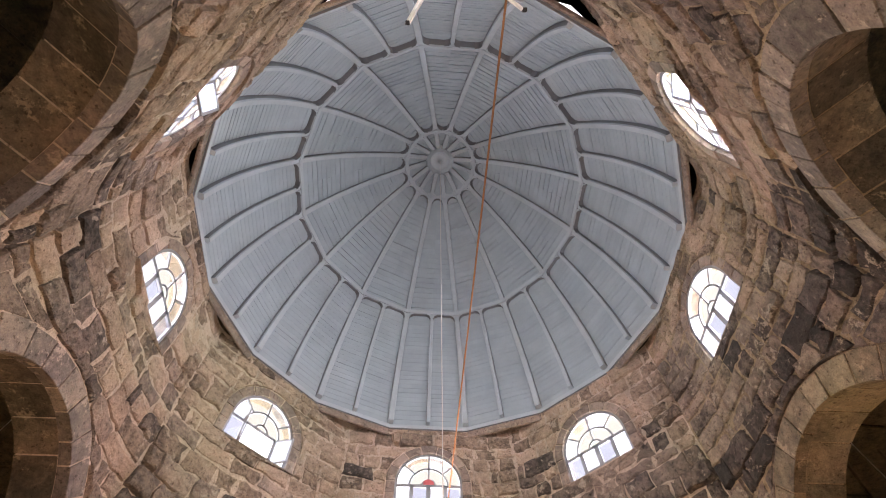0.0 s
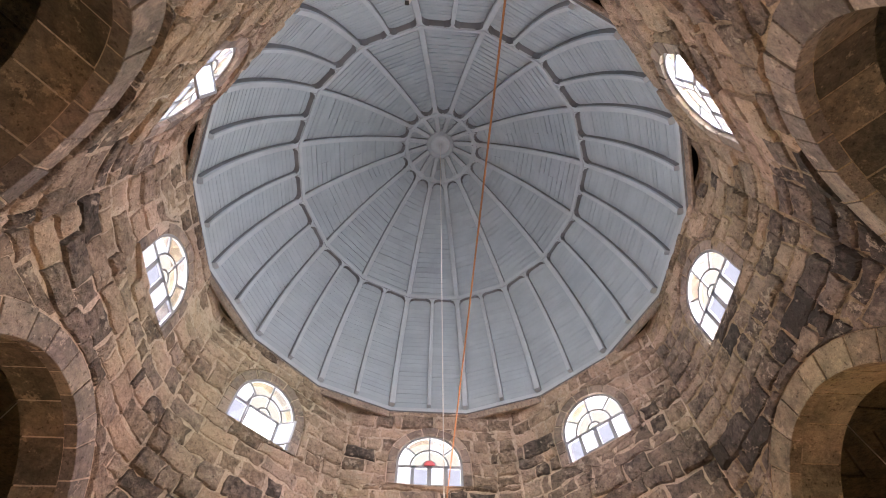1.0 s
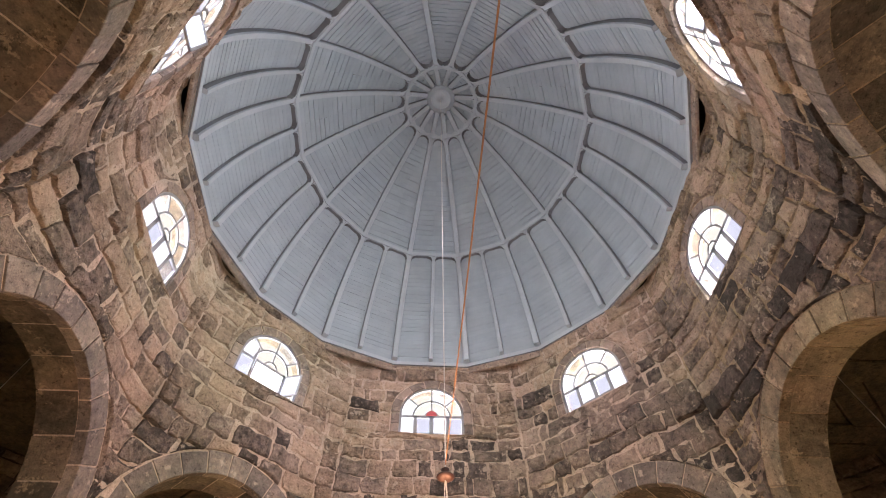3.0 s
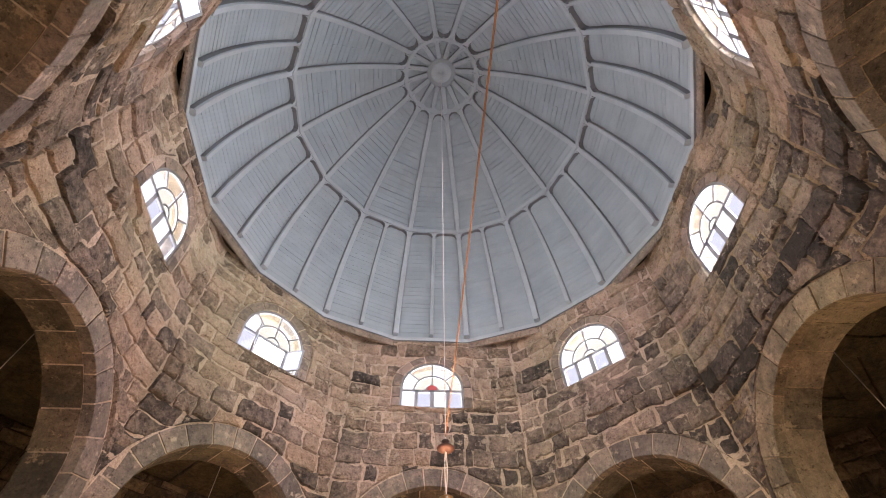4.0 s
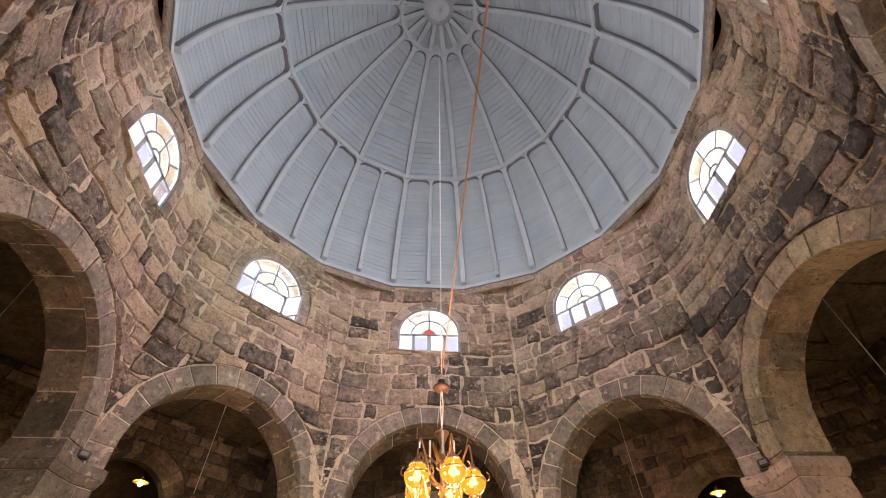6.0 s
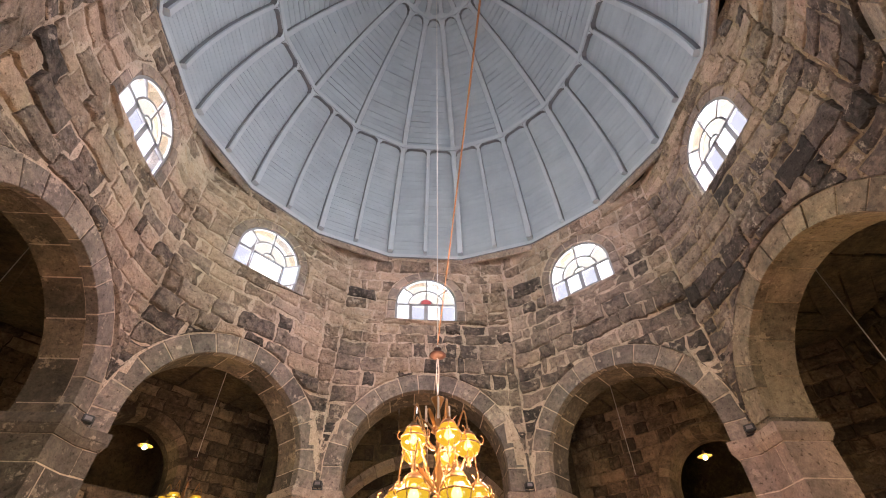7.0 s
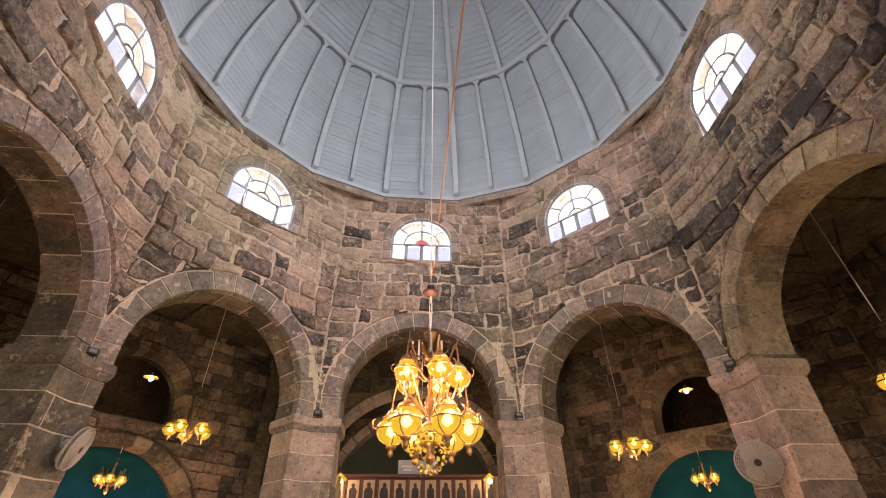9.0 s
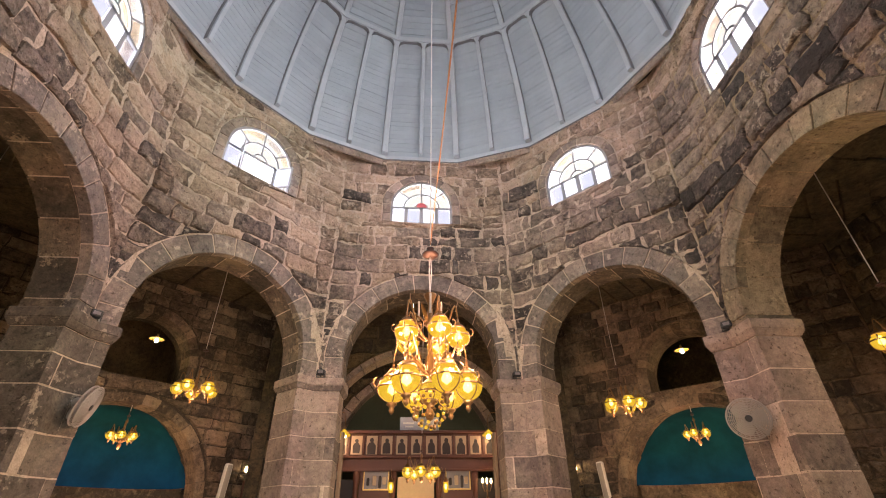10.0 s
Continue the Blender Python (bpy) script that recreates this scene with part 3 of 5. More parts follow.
# ---- piers ----
for i, nm in enumerate(names):
    a, b = ring_walls[nm], ring_walls[names[(i + 1) % 8]]
    aa, ab = SIDES[nm][3], SIDES[names[(i + 1) % 8]][3]
    rng = random.Random(90 + i)
    sa, sb = aa[0] + aa[1], ab[0] - ab[1]
    c_front = a.at(corner_s(a, b, 4), 0)
    c_back = a.at(sa, 0, THICK).lerp(b.at(sb, 0, THICK), 0.5)
    c_back = c_back + (c_back - Vector((0, 0, 0))).normalized() * 0.12

    ashlar = M_PIER_DARK if nm in ("west", "south_west") else M_PIER

    def outline(grow):
        fr = c_front - c_front.normalized() * grow * 1.05
        return [a.at(sa - grow, 0, -grow), fr, b.at(sb + grow, 0, -grow), b.at(sb + grow, 0, THICK + grow), c_back, a.at(sa - grow, 0, THICK + grow)]

    pier = empty("pier", Matrix.Identity(4), "squared grey basalt pier with a plain moulded capital", "pier", "piers of the octagon", "structure")

    def prism(poly, z0, z1, name, mat, e=0.008, taper=None):
        n = len(poly)
        mid = sum(poly, Vector()) / n
        top = taper or poly
        verts = []
        for z, ring_, q in ((z0, poly, e), (z0 + e, poly, 0), (z1 - e, top, 0), (z1, top, e)):
            for p in ring_:
                v = p + (mid - p).normalized() * q
                verts.append(Vector((v.x, v.y, z)))
        faces = [tuple(range(n))[::-1], tuple(3 * n + j for j in range(n))]
        for lay in range(3):
            for j in range(n):
                jj = (j + 1) % n
                faces.append((lay * n + j, lay * n + jj, (lay + 1) * n + jj, (lay + 1) * n + j))
        return pieces(name, verts, faces, mat, pier)

    prism(outline(-0.005), 0.0, 3.95, "joint_mortar", M_MORTAR, 0.0)
    full = outline(0.0)
    z = 0.0
    j = 0
    while z < 3.93:
        h = rng.uniform(0.38, 0.52)
        if z + h > 3.75:
            h = 3.95 - z
        p = [q + Vector((rng.uniform(-0.006, 0.006), rng.uniform(-0.006, 0.006), 0)) for q in full]
        # the joint falls on one face or the other in turn
        f = rng.uniform(0.3, 0.7)
        if j % 2:
            cut = p[0].lerp(p[1], f)
            one, two = [p[0], cut, p[4], p[5]], [cut, p[1], p[2], p[3], p[4]]
        else:
            cut = p[1].lerp(p[2], f)
            one, two = [p[0], p[1], cut, p[4], p[5]], [cut, p[2], p[3], p[4]]
        mids = [sum(q, Vector()) / len(q) for q in (one, two)]
        one, two = [[p_ + (mid_ - p_) * 0.012 if (p_ - cut).length < 1e-6 else p_ for p_ in q] for q, mid_ in zip((one, two), mids)]
        for q in (one, two):
            prism(q, z + 0.007, z + h - 0.007, "stone", ashlar)
        z += h
        j += 1
    prism(outline(0.02), 3.953, 4.05, "capital", ashlar, 0.01, outline(0.065))
    prism(outline(0.065), 4.053, 4.195, "capital_slab", ashlar, 0.012)

# ---- windows ----


def arc_pts(s0, zc, R, a0, a1, n):
    return [(s0 - R * math.cos(a0 + (a1 - a0) * i / n), zc + R * math.sin(a0 + (a1 - a0) * i / n)) for i in range(n + 1)]


def flat_bar(bm, m, pts, wid, dep):
    """A flat glazing bar along points in the window's plane."""
    for i in range(len(pts) - 1):
        (x0, z0), (x1, z1) = pts[i], pts[i + 1]
        ln = math.hypot(x1 - x0, z1 - z0)
        ang = math.atan2(z1 - z0, x1 - x0)
        box(bm, 0, 0, 0, ln + wid * 0.35, dep, wid, 0, m @ Matrix.Translation(((x0 + x1) / 2, 0, (z0 + z1) / 2)) @ Matrix.Rotation(-ang, 4, 'Y'))


def pane(m, pts, mat, parent, d=0.0):
    bm = bmesh.new()
    a = [bm.verts.new(m @ Vector((x, d, z))) for x, z in pts]
    b = [bm.verts.new(m @ Vector((x, d + 0.006, z))) for x, z in pts]
    bm.faces.new(a)
    bm.faces.new(b[::-1])
    for i in range(len(a)):
        j = (i + 1) % len(a)
        bm.faces.new((a[j], a[i], b[i], b[j]))
    ob = part("pane", bm, mat, parent)
    ob.visible_shadow = False
    return ob


def sash(m, x0, x1, z0, z1, mat, parent, name="open_sash"):
    bm = bmesh.new()
    flat_bar(bm, m, [(x0, z0), (x1, z0), (x1, z1), (x0, z1), (x0, z0)], 0.04, 0.03)
    ob = part(name, bm, M_FRAME, parent, "metal sash swung open")
    pane(m, [(x0, z0), (x1, z0), (x1, z1), (x0, z1)], mat, ob)
    return ob


XS = [-0.735, -0.38, 0.0, 0.38, 0.735]
Z_BAR = 0.52
for i, nm in enumerate(names):
    w, ws = ring_walls[nm], SIDES[nm][4]
    m = w.m(ws, W_SILL, 0.07)
    win = empty("window_%d" % (i + 1), Matrix.Identity(4), "round-headed grey metal window, bright overcast daylight outside", "window", "windows of the drum", "structure")
    if nm == "north_west":
        win["label"] = "round-headed metal window with its middle sashes swung open"
    elif nm == "south_west":
        win["label"] = "round-headed metal window with one sash swung inwards"
    elif nm == "north":
        win["label"] = "round-headed metal window with a red half-round plate in its fanlight"
    bm = bmesh.new()
    zs = W_SPRING - W_SILL
    outer = [(-0.74, 0.0), (-0.74, zs)] + arc_pts(0, zs, 0.74, 0, math.pi, 20)[1:] + [(0.74, 0.0), (-0.74, 0.0)]
    flat_bar(bm, m, outer, 0.06, 0.06)
    part("frame", bm, M_FRAME, win)
    bm = bmesh.new()
    flat_bar(bm, m, [(-0.74, Z_BAR), (0.74, Z_BAR)], 0.065, 0.05)
    part("transom", bm, M_FRAME, win)
    for x in XS[1:4]:
        if nm in ("north_west",) and x == 0.0:
            continue
        bm = bmesh.new()
        flat_bar(bm, m, [(x, 0), (x, Z_BAR)], 0.085 if x else 0.1, 0.05)
        part("mullion", bm, M_FRAME, win)
    if nm != "north_west":
        bm = bmesh.new()
        flat_bar(bm, m, [(-0.38, 0.045), (0.38, 0.045)], 0.07, 0.045)
        part("sash_rail", bm, M_FRAME, win)
    for R in (0.44, 0.15):
        bm = bmesh.new()
        flat_bar(bm, m, arc_pts(0, Z_BAR, R, 0, math.pi, 16), 0.042, 0.04)
        part("fan_bar", bm, M_FRAME, win)
    spokes = [math.pi * 0.24, math.pi * 0.5, math.pi * 0.76]
    for q, a in enumerate(spokes):
        bm = bmesh.new()
        r0 = 0.15 if q == 1 else 0.44
        r1 = 0.79
        p1 = (-r1 * math.cos(a), min(Z_BAR + r1 * math.sin(a), zs + math.sqrt(max(0, 0.74 ** 2 - (r1 * math.cos(a)) ** 2))))
        flat_bar(bm, m, [(-r0 * math.cos(a), Z_BAR + r0 * math.sin(a)), p1], 0.038, 0.04)
        part("fan_bar", bm, M_FRAME, win)
    for q in range(4):
        if nm == "north_west" and q in (1, 2):
            continue
        if nm == "south_west" and q == 1:
            continue
        if nm == "south_east" and q == 3:
            continue
        pane(m, [(XS[q], 0), (XS[q + 1], 0), (XS[q + 1], Z_BAR), (XS[q], Z_BAR)], M_BLUEPANE if (q + i) % 2 else M_CLEAR, win, 0.01)
    fan = [0] + spokes + [math.pi]
    for q in range(4):
        op = []
        for x, z in arc_pts(0, Z_BAR, 0.80, fan[q], fan[q + 1], 5):
            lim = zs + math.sqrt(max(0, 0.735 ** 2 - min(abs(x), 0.735) ** 2))
            op.append((max(-0.735, min(0.735, x)), min(z, lim)))
        pane(m, arc_pts(0, Z_BAR, 0.44, fan[q], fan[q + 1], 5) + op[::-1], M_CREAMPANE if q % 2 else M_CLEAR, win, 0.01)
    pane(m, arc_pts(0, Z_BAR, 0.44, 0, math.pi, 12), M_CREAMPANE, win, 0.014)
    if nm == "north_west":
        sash(m @ Matrix.Translation((-0.38, -0.02, 0)) @ Matrix.Rotation(radians(-112), 4, 'Z'), 0, 0.38, 0.0, Z_BAR, M_FROST, win)
        sash(m @ Matrix.Translation((0.40, -0.02, 0)) @ Matrix.Rotation(radians(122), 4, 'Z'), -0.38, 0, 0.0, Z_BAR, M_FROST, win)
    if nm == "south_west":
        sash(m @ Matrix.Translation((-0.38, -0.02, 0)) @ Matrix.Rotation(radians(-45), 4, 'Z'), 0, 0.38, 0.0, Z_BAR, M_FROST, win)
    if nm == "south_east":
        sash(m @ Matrix.Translation((0.735, -0.02, 0)) @ Matrix.Rotation(radians(28), 4, 'Z'), -0.36, 0, 0.0, Z_BAR, M_FROST, win)
    if nm == "north":
        bm = bmesh.new()
        rim_pts = arc_pts(0, Z_BAR + 0.02, 0.125, 0, math.pi, 14)
        fr_, bk_ = ([bm.verts.new(m @ Vector((x, y, z))) for x, z in rim_pts] for y in (-0.05, -0.03))
        bm.faces.new(fr_)
        bm.faces.new(bk_[::-1])
        for q in range(len(fr_)):
            bm.faces.new((fr_[q - 1], fr_[q], bk_[q], bk_[q - 1]))
        part("red_plate", bm, M_RED, win, "half-round red plastic plate on the fanlight")
    bm = bmesh.new()
    box(bm, 0, 0.1, -0.03, 1.53, 0.34, 0.05, 0.008, m)
    part("sill", bm, M_PIER, win)
    # the sky is brighter towards the east
    area_lamp("daylight", w.m(ws, W_SILL + 0.6, DRUM_THICK + 0.12) @ Matrix.Rotation(radians(-90), 4, 'X'), 1.9, 3.0, WINDOW_WATTS * (1 + 0.35 * math.sin(radians(w.k)) - 0.12 * math.cos(radians(w.k))), (0.985, 0.95, 0.985))

# ---- the dome ----
H_DOME, R_DOME = 8.16, 5.04


def dome_r(u):
    return R_DOME * max(0.0, 1 - u * u) ** 0.8


def dome_p(az, u, inward=0.0):
    """On the dome at azimuth az (degrees) and height fraction u; flat between the sixteen ribs."""
    flat = math.cos(math.pi / 16) / math.cos(radians(((az + 11.25) % 22.5) - 11.25))
    e = 0.004
    dr = (dome_r(min(1, u + e)) - dome_r(max(0, u - e))) / (min(1, u + e) - max(0, u - e))
    nrm = Vector((-H_DOME, dr)).normalized()  # radial, up
    if nrm.y > 0:
        nrm = -nrm
    r = dome_r(u) * flat + nrm.x * inward
    a = radians(az + DOME_TURN)
    return Vector((r * math.sin(a), r * math.cos(a), Z_RIM + u * H_DOME + nrm.y * inward))


dome = empty("dome_ceiling", Matrix.Identity(4), "tall timber dome lined with grey-blue painted boards and ribs", "dome", kind="structure")
verts, faces = [], []
rng = random.Random(5)
US = [0.0]
while US[-1] < 0.975:
    u = US[-1]
    e = 0.01
    slope = math.hypot(H_DOME, (dome_r(min(1, u + e)) - dome_r(u)) / e)
    US.append(min(0.99, u + (0.15 if u < 0.47 else 0.19) / slope))
for g in range(32):
    az0, az1 = 11.25 * g - 0.01, 11.25 * (g + 1) + 0.01
    for a, b in zip(US, US[1:]):
        n0 = len(verts)
        lip = rng.choice((0.004, 0.005, 0.006, 0.008, 0.012) if a < 0.47 else (0.007, 0.01, 0.014, 0.02, 0.028)) + rng.uniform(-0.001, 0.002)
        b2 = b + (b - a) * 0.03
        verts += [dome_p(az0, a, lip), dome_p(az1, a, lip), dome_p(az1, min(b2, 0.995), 0.001), dome_p(az0, min(b2, 0.995), 0.001),
                  dome_p(az0, a, -0.006), dome_p(az1, a, -0.006)]
        faces += [(n0, n0 + 1, n0 + 2, n0 + 3), (n0 + 4, n0 + 5, n0 + 1, n0)]
pieces("boards", verts, faces, M_DOME, dome, "overlapping grey-blue painted boards")
# shell added behind the boards so no sky leaks between them
verts, faces = [], []
for row in range(25):
    verts += [dome_p(11.25 * g, 0.97 * row / 24, -0.07) for g in range(32)]
faces = [(32 * r + g, 32 * r + (g + 1) % 32, 32 * r + 32 + (g + 1) % 32, 32 * r + 32 + g) for r in range(24) for g in range(32)]
pieces("outer_shell", verts, faces, M_DARK, dome, "added shell stopping light leaks behind the boards")
bm = bmesh.new()
lathe(bm, [(1.9, 17.05), (1.75, 17.75), (1.3, 18.05), (0.7, 18.35), (0, 18.4)], 32)
part("crown_backing", bm, M_DOME, dome)
U_RING, U_TOP = (13.9 - Z_RIM) / H_DOME, 0.902


def rib_path(az, u0, u1, n, lift=0.0):
    a = radians(az + DOME_TURN)
    across = Vector((math.cos(a), -math.sin(a), 0))
    out = []
    for i in range(n + 1):
        u = u0 + (u1 - u0) * i / n
        p = dome_p(az, u, lift)
        out.append((p, across, (dome_p(az, u, 1.0) - dome_p(az, u, 0.0)).normalized()))
    return out


for i in range(16):
    az = 11.25 + 22.5 * i
    bm = bmesh.new()
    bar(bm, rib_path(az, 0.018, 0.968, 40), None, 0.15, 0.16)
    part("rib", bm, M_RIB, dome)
    bm = bmesh.new()
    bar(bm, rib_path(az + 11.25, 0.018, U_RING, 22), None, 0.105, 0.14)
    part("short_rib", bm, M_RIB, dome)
    # ring pieces with curved brackets, two to a bay
    for lo, hi, w0, w1 in ((az, az + 11.25, 0.065, 0.048), (az + 11.25, az + 22.5, 0.048, 0.065)):
        for u, wid, dep in ((U_RING, 0.135, 0.19),):
            pa, pb = dome_p(lo, u), dome_p(hi, u)
            inn = (dome_p((lo + hi) / 2, u, 1.0) - dome_p((lo + hi) / 2, u, 0)).normalized()
            run = (pb - pa).normalized()
            up = inn.cross(run).normalized()
            if up.z < 0:
                up = -up
            bm = bmesh.new()
            bar(bm, [(pa, up, inn), (pb, up, inn)], None, wid, dep)
            for end, sg, wd in ((pa, 1, w0), (pb, -1, w1)):
                base = end + run * sg * wd - up * wid * 0.5
                vs = [base, base + run * sg * 0.16, base + run * sg * 0.05 - up * 0.045, base - up * 0.15]
                f = [bm.verts.new(q + inn * 0.0) for q in vs] + [bm.verts.new(q + inn * dep * 0.9) for q in vs]
                bm.faces.new(f[:4])
                bm.faces.new(f[4:])
                for q in range(4):
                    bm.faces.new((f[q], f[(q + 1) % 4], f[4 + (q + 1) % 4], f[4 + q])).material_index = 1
            part("ring_piece", bm, M_RIB, dome)
    pa, pb = dome_p(az, U_TOP), dome_p(az + 22.5, U_TOP)
    inn = (dome_p(az + 11.25, U_TOP, 1.0) - dome_p(az + 11.25, U_TOP, 0)).normalized()
    run = (pb - pa).normalized()
    up = inn.cross(run).normalized()
    if up.z < 0:
        up = -up
    bm = bmesh.new()
    bar(bm, [(pa, up, inn), (pb, up, inn)], None, 0.12, 0.2)
    for end, sg in ((pa, 1), (pb, -1)):
        for v in (-1, 1):
            base = end + run * sg * 0.06 + up * v * 0.055
            vs = [base, base + run * sg * 0.17, base + run * sg * 0.055 + up * v * 0.06, base + up * v * 0.2]
            f = [bm.verts.new(q) for q in vs] + [bm.verts.new(q + inn * 0.185) for q in vs]
            bm.faces.new(f[:4])
            bm.faces.new(f[4:])
            for q in range(4):
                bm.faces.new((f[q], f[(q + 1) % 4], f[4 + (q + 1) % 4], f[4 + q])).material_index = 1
    part("crown_ring_piece", bm, M_RIB, dome)
    # base board along the foot of the dome
    pa, pb = dome_p(az, 0.007), dome_p(az + 22.5, 0.007)
    inn = (dome_p(az + 11.25, 0.0, 1.0) - dome_p(az + 11.25, 0.0, 0)).normalized()
    bm = bmesh.new()
    bar(bm, [(pa, Vector((0, 0, 1)), inn), (pb, Vector((0, 0, 1)), inn)], None, 0.12, 0.05)
    part("base_board", bm, M_RIB, dome)
bm = bmesh.new()
lathe(bm, [(0, 17.78), (0.05, 17.78), (0.06, 17.84), (0.3, 17.86), (0.32, 17.82), (0.36, 17.82), (0.38, 17.87), (0.55, 17.9), (0.58, 17.94), (0.58, 18.1), (0, 18.15)], 40)
part("hub", bm, M_RIB, dome, "round boarded hub with a turned boss", True)

# ---- ambulatory: outer walls, ceiling, floor ----
Z_CEIL, OUT = 6.9, 8.7
bm = bmesh.new()
box(bm, 0, 0, -0.1, 40, 40, 0.2)
tagged(part("floor", bm, M_FLOOR), "worn pale stone floor", "floor", kind="structure")
bm = bmesh.new()
rng = random.Random(8)
for k in range(8):
    w = Wall(45 * k, 0, 0)
    z_off = 0.0
    d = -4.6
    while d < 4.6:
        wd = rng.uniform(0.45, 0.75)
        dz = rng.uniform(-0.05, 0.05)
        half_in, half_out = 5.35, 10.6
        a, b = d + 0.012, min(4.6, d + wd) - 0.012
        if min(abs(a), abs(b)) * 2.414 < half_out:
            box(bm, (a + b) / 2, (half_in + half_out) / 2, 0.2 + dz, b - a, half_out - half_in, 0.4, 0.02, w.m(0, Z_CEIL, 0))
        d += wd
tagged(part("ceiling", bm, M_DARK), "ceiling of long basalt slabs over the ambulatory, darkened for shade", "ceiling", kind="structure")

for i, nm in enumerate(names):
    k = SIDES[nm][0]
    if nm == "north":
        continue
    w = Wall(k, OUT, OUT)
    rng = random.Random(300 + i)
    half = OUT * math.tan(math.pi / 8)
    holes = []
    if nm in ("north_west", "north_east"):
        holes = [(0.1 if nm == "north_west" else 0.02, 1.76, 0.0, 2.27),
                 (0.0, 1.0, 4.55, 5.02) if nm == "north_west" else (0.25, 0.95, 4.42, 4.8)]
    # doorways out of view, assumed so that the fill lamps have openings
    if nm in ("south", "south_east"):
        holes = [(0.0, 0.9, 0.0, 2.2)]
    core = wall_core(w, -half - 0.02, half + 0.02, 0, Z_CEIL + 0.1, [(h[0], h[1] + 0.03, h[2], h[3]) for h in holes], 0.022, 0.8, M_MID if len(holes) == 2 else M_DARK, "wall_outer_" + nm, "rough basalt wall of the ambulatory, darkened for shade")
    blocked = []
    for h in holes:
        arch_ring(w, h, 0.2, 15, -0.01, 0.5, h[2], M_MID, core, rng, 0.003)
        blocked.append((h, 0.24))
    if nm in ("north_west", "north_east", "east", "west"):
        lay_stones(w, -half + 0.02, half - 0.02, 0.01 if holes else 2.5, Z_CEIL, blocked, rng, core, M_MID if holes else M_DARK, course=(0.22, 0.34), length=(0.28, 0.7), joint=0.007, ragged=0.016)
    if nm in ("north_west", "north_east"):
        s0, R, zb, zc = holes[0]
        bm = bmesh.new()
        n = 14
        grid = []
        for a in range(n + 1):
            th = math.pi * a / n
            row = []
            for b in range(9):
                ph = math.pi / 2 * b / 8
                row.append(bm.verts.new(w.at(s0 - R * math.cos(th) * math.cos(ph), 2.5 + (R - 0.2) * math.sin(ph), 0.5 + 1.1 * math.sin(th) * math.cos(ph))))
            grid.append(row)
        for a in range(n):
            for b in range(8):
                q = list(dict.fromkeys((grid[a][b], grid[a + 1][b], grid[a + 1][b + 1], grid[a][b + 1])))
                bm.faces.new(q)
        bmesh.ops.remove_doubles(bm, verts=bm.verts, dist=1e-3)
        niche = part("niche_vault", bm, M_PAINT, None, smooth=True)
        tagged(niche, "half-dome of a wall niche painted blue and green", "niche vault", kind="structure")
        bm = bmesh.new()
        pr = []
        for a in range(n + 1):
            th = math.pi * a / n
            for z, g in ((0, -0.08), (2.5, -0.08), (2.52, -0.06), (2.52, 0.3)):
                pr.append(bm.verts.new(w.at(s0 - (R + g) * math.cos(th), z, 0.5 + (1.1 + g) * math.sin(th))))
        for a in range(n):
            for b in range(3):
                bm.faces.new((pr[a * 4 + b], pr[a * 4 + b + 1], pr[a * 4 + 4 + b + 1], pr[a * 4 + 4 + b]))
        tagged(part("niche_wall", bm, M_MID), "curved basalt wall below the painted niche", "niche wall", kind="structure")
        # upper chamber behind the high opening, its darkness put into the stone colour
        bm = bmesh.new()
        box(bm, holes[1][0], 1.9, 1.15, 3.2, 2.2, 2.5, 0, w.m(0, 4.5, 0))
        bmesh.ops.delete(bm, geom=[f for f in bm.faces if f.normal.dot(w.n) < -0.9 or f.normal.dot(w.n) > 5], context='FACES')
        tagged(part("upper_chamber", bm, M_DARK), "vaulted chamber behind the high opening, darkened for shade", "chamber", kind="structure")
        # solid masonry round the niche
        bm = bmesh.new()
        box(bm, 0, 2.2, 2.0, 5.4, 0.3, 4.4, 0, w.m(0, 0, 0))
        tagged(part("wall_niche_back", bm, M_DARK), "plain masonry behind the niche", "wall", kind="structure")

# sanctuary bay on the north side
for nm, y, h, ring, lo in (("wall_bay_arch", 7.9, (0.03, 2.48, 0.0, 3.3), 0.16, -3.7), ("wall_apse_arch", 9.6, (0.04, 2.2, 0.0, 3.42), 0.24, -3.7)):
    w = Wall(0, y, y)
    rng = random.Random(int(y * 10))
    core = wall_core(w, lo, -lo, 0, Z_CEIL + 0.1, [(h[0], h[1] + 0.1, h[2], h[3])], 0.035, 0.45, M_DARK, nm, "basalt wall pierced by a wide round arch, darkened for shade")
    arch_ring(w, h, ring, 17, -0.02, 0.5, 0.0, M_PIER, core, rng)
    lay_stones(w, lo, -lo, 2.4, Z_CEIL, [(h, ring + 0.02)], rng, core, M_DARK, course=(0.32, 0.46), length=(0.4, 0.95))
for sg in (-1, 1):
    bm = bmesh.new()
    box(bm, sg * 3.75, 10.4, 3.5, 0.3, 5.2, 7.0)
    tagged(part("wall_bay_side", bm, M_DARK), "side wall of the sanctuary, darkened for shade", "wall", kind="structure")
bm = bmesh.new()
n = 18
R = 2.25
grid = []
for a in range(n + 1):
    th = math.pi * a / n
    grid.append([bm.verts.new((0.04 - R * math.cos(th) * math.cos(p), 10.05 + 1.9 * math.sin(th) * math.cos(p), 3.4 + R * math.sin(p))) for p in [math.pi / 2 * b / 10 for b in range(11)]])
for a in range(n):
    for b in range(10):
        bm.faces.new(list(dict.fromkeys((grid[a][b], grid[a + 1][b], grid[a + 1][b + 1], grid[a][b + 1]))))
for a in range(n):
    lows = [grid[a][0], grid[a + 1][0]]
    bot = [bm.verts.new((v.co.x, v.co.y, 0)) for v in lows]
    bm.faces.new((lows[0], lows[1], bot[1], bot[0]))
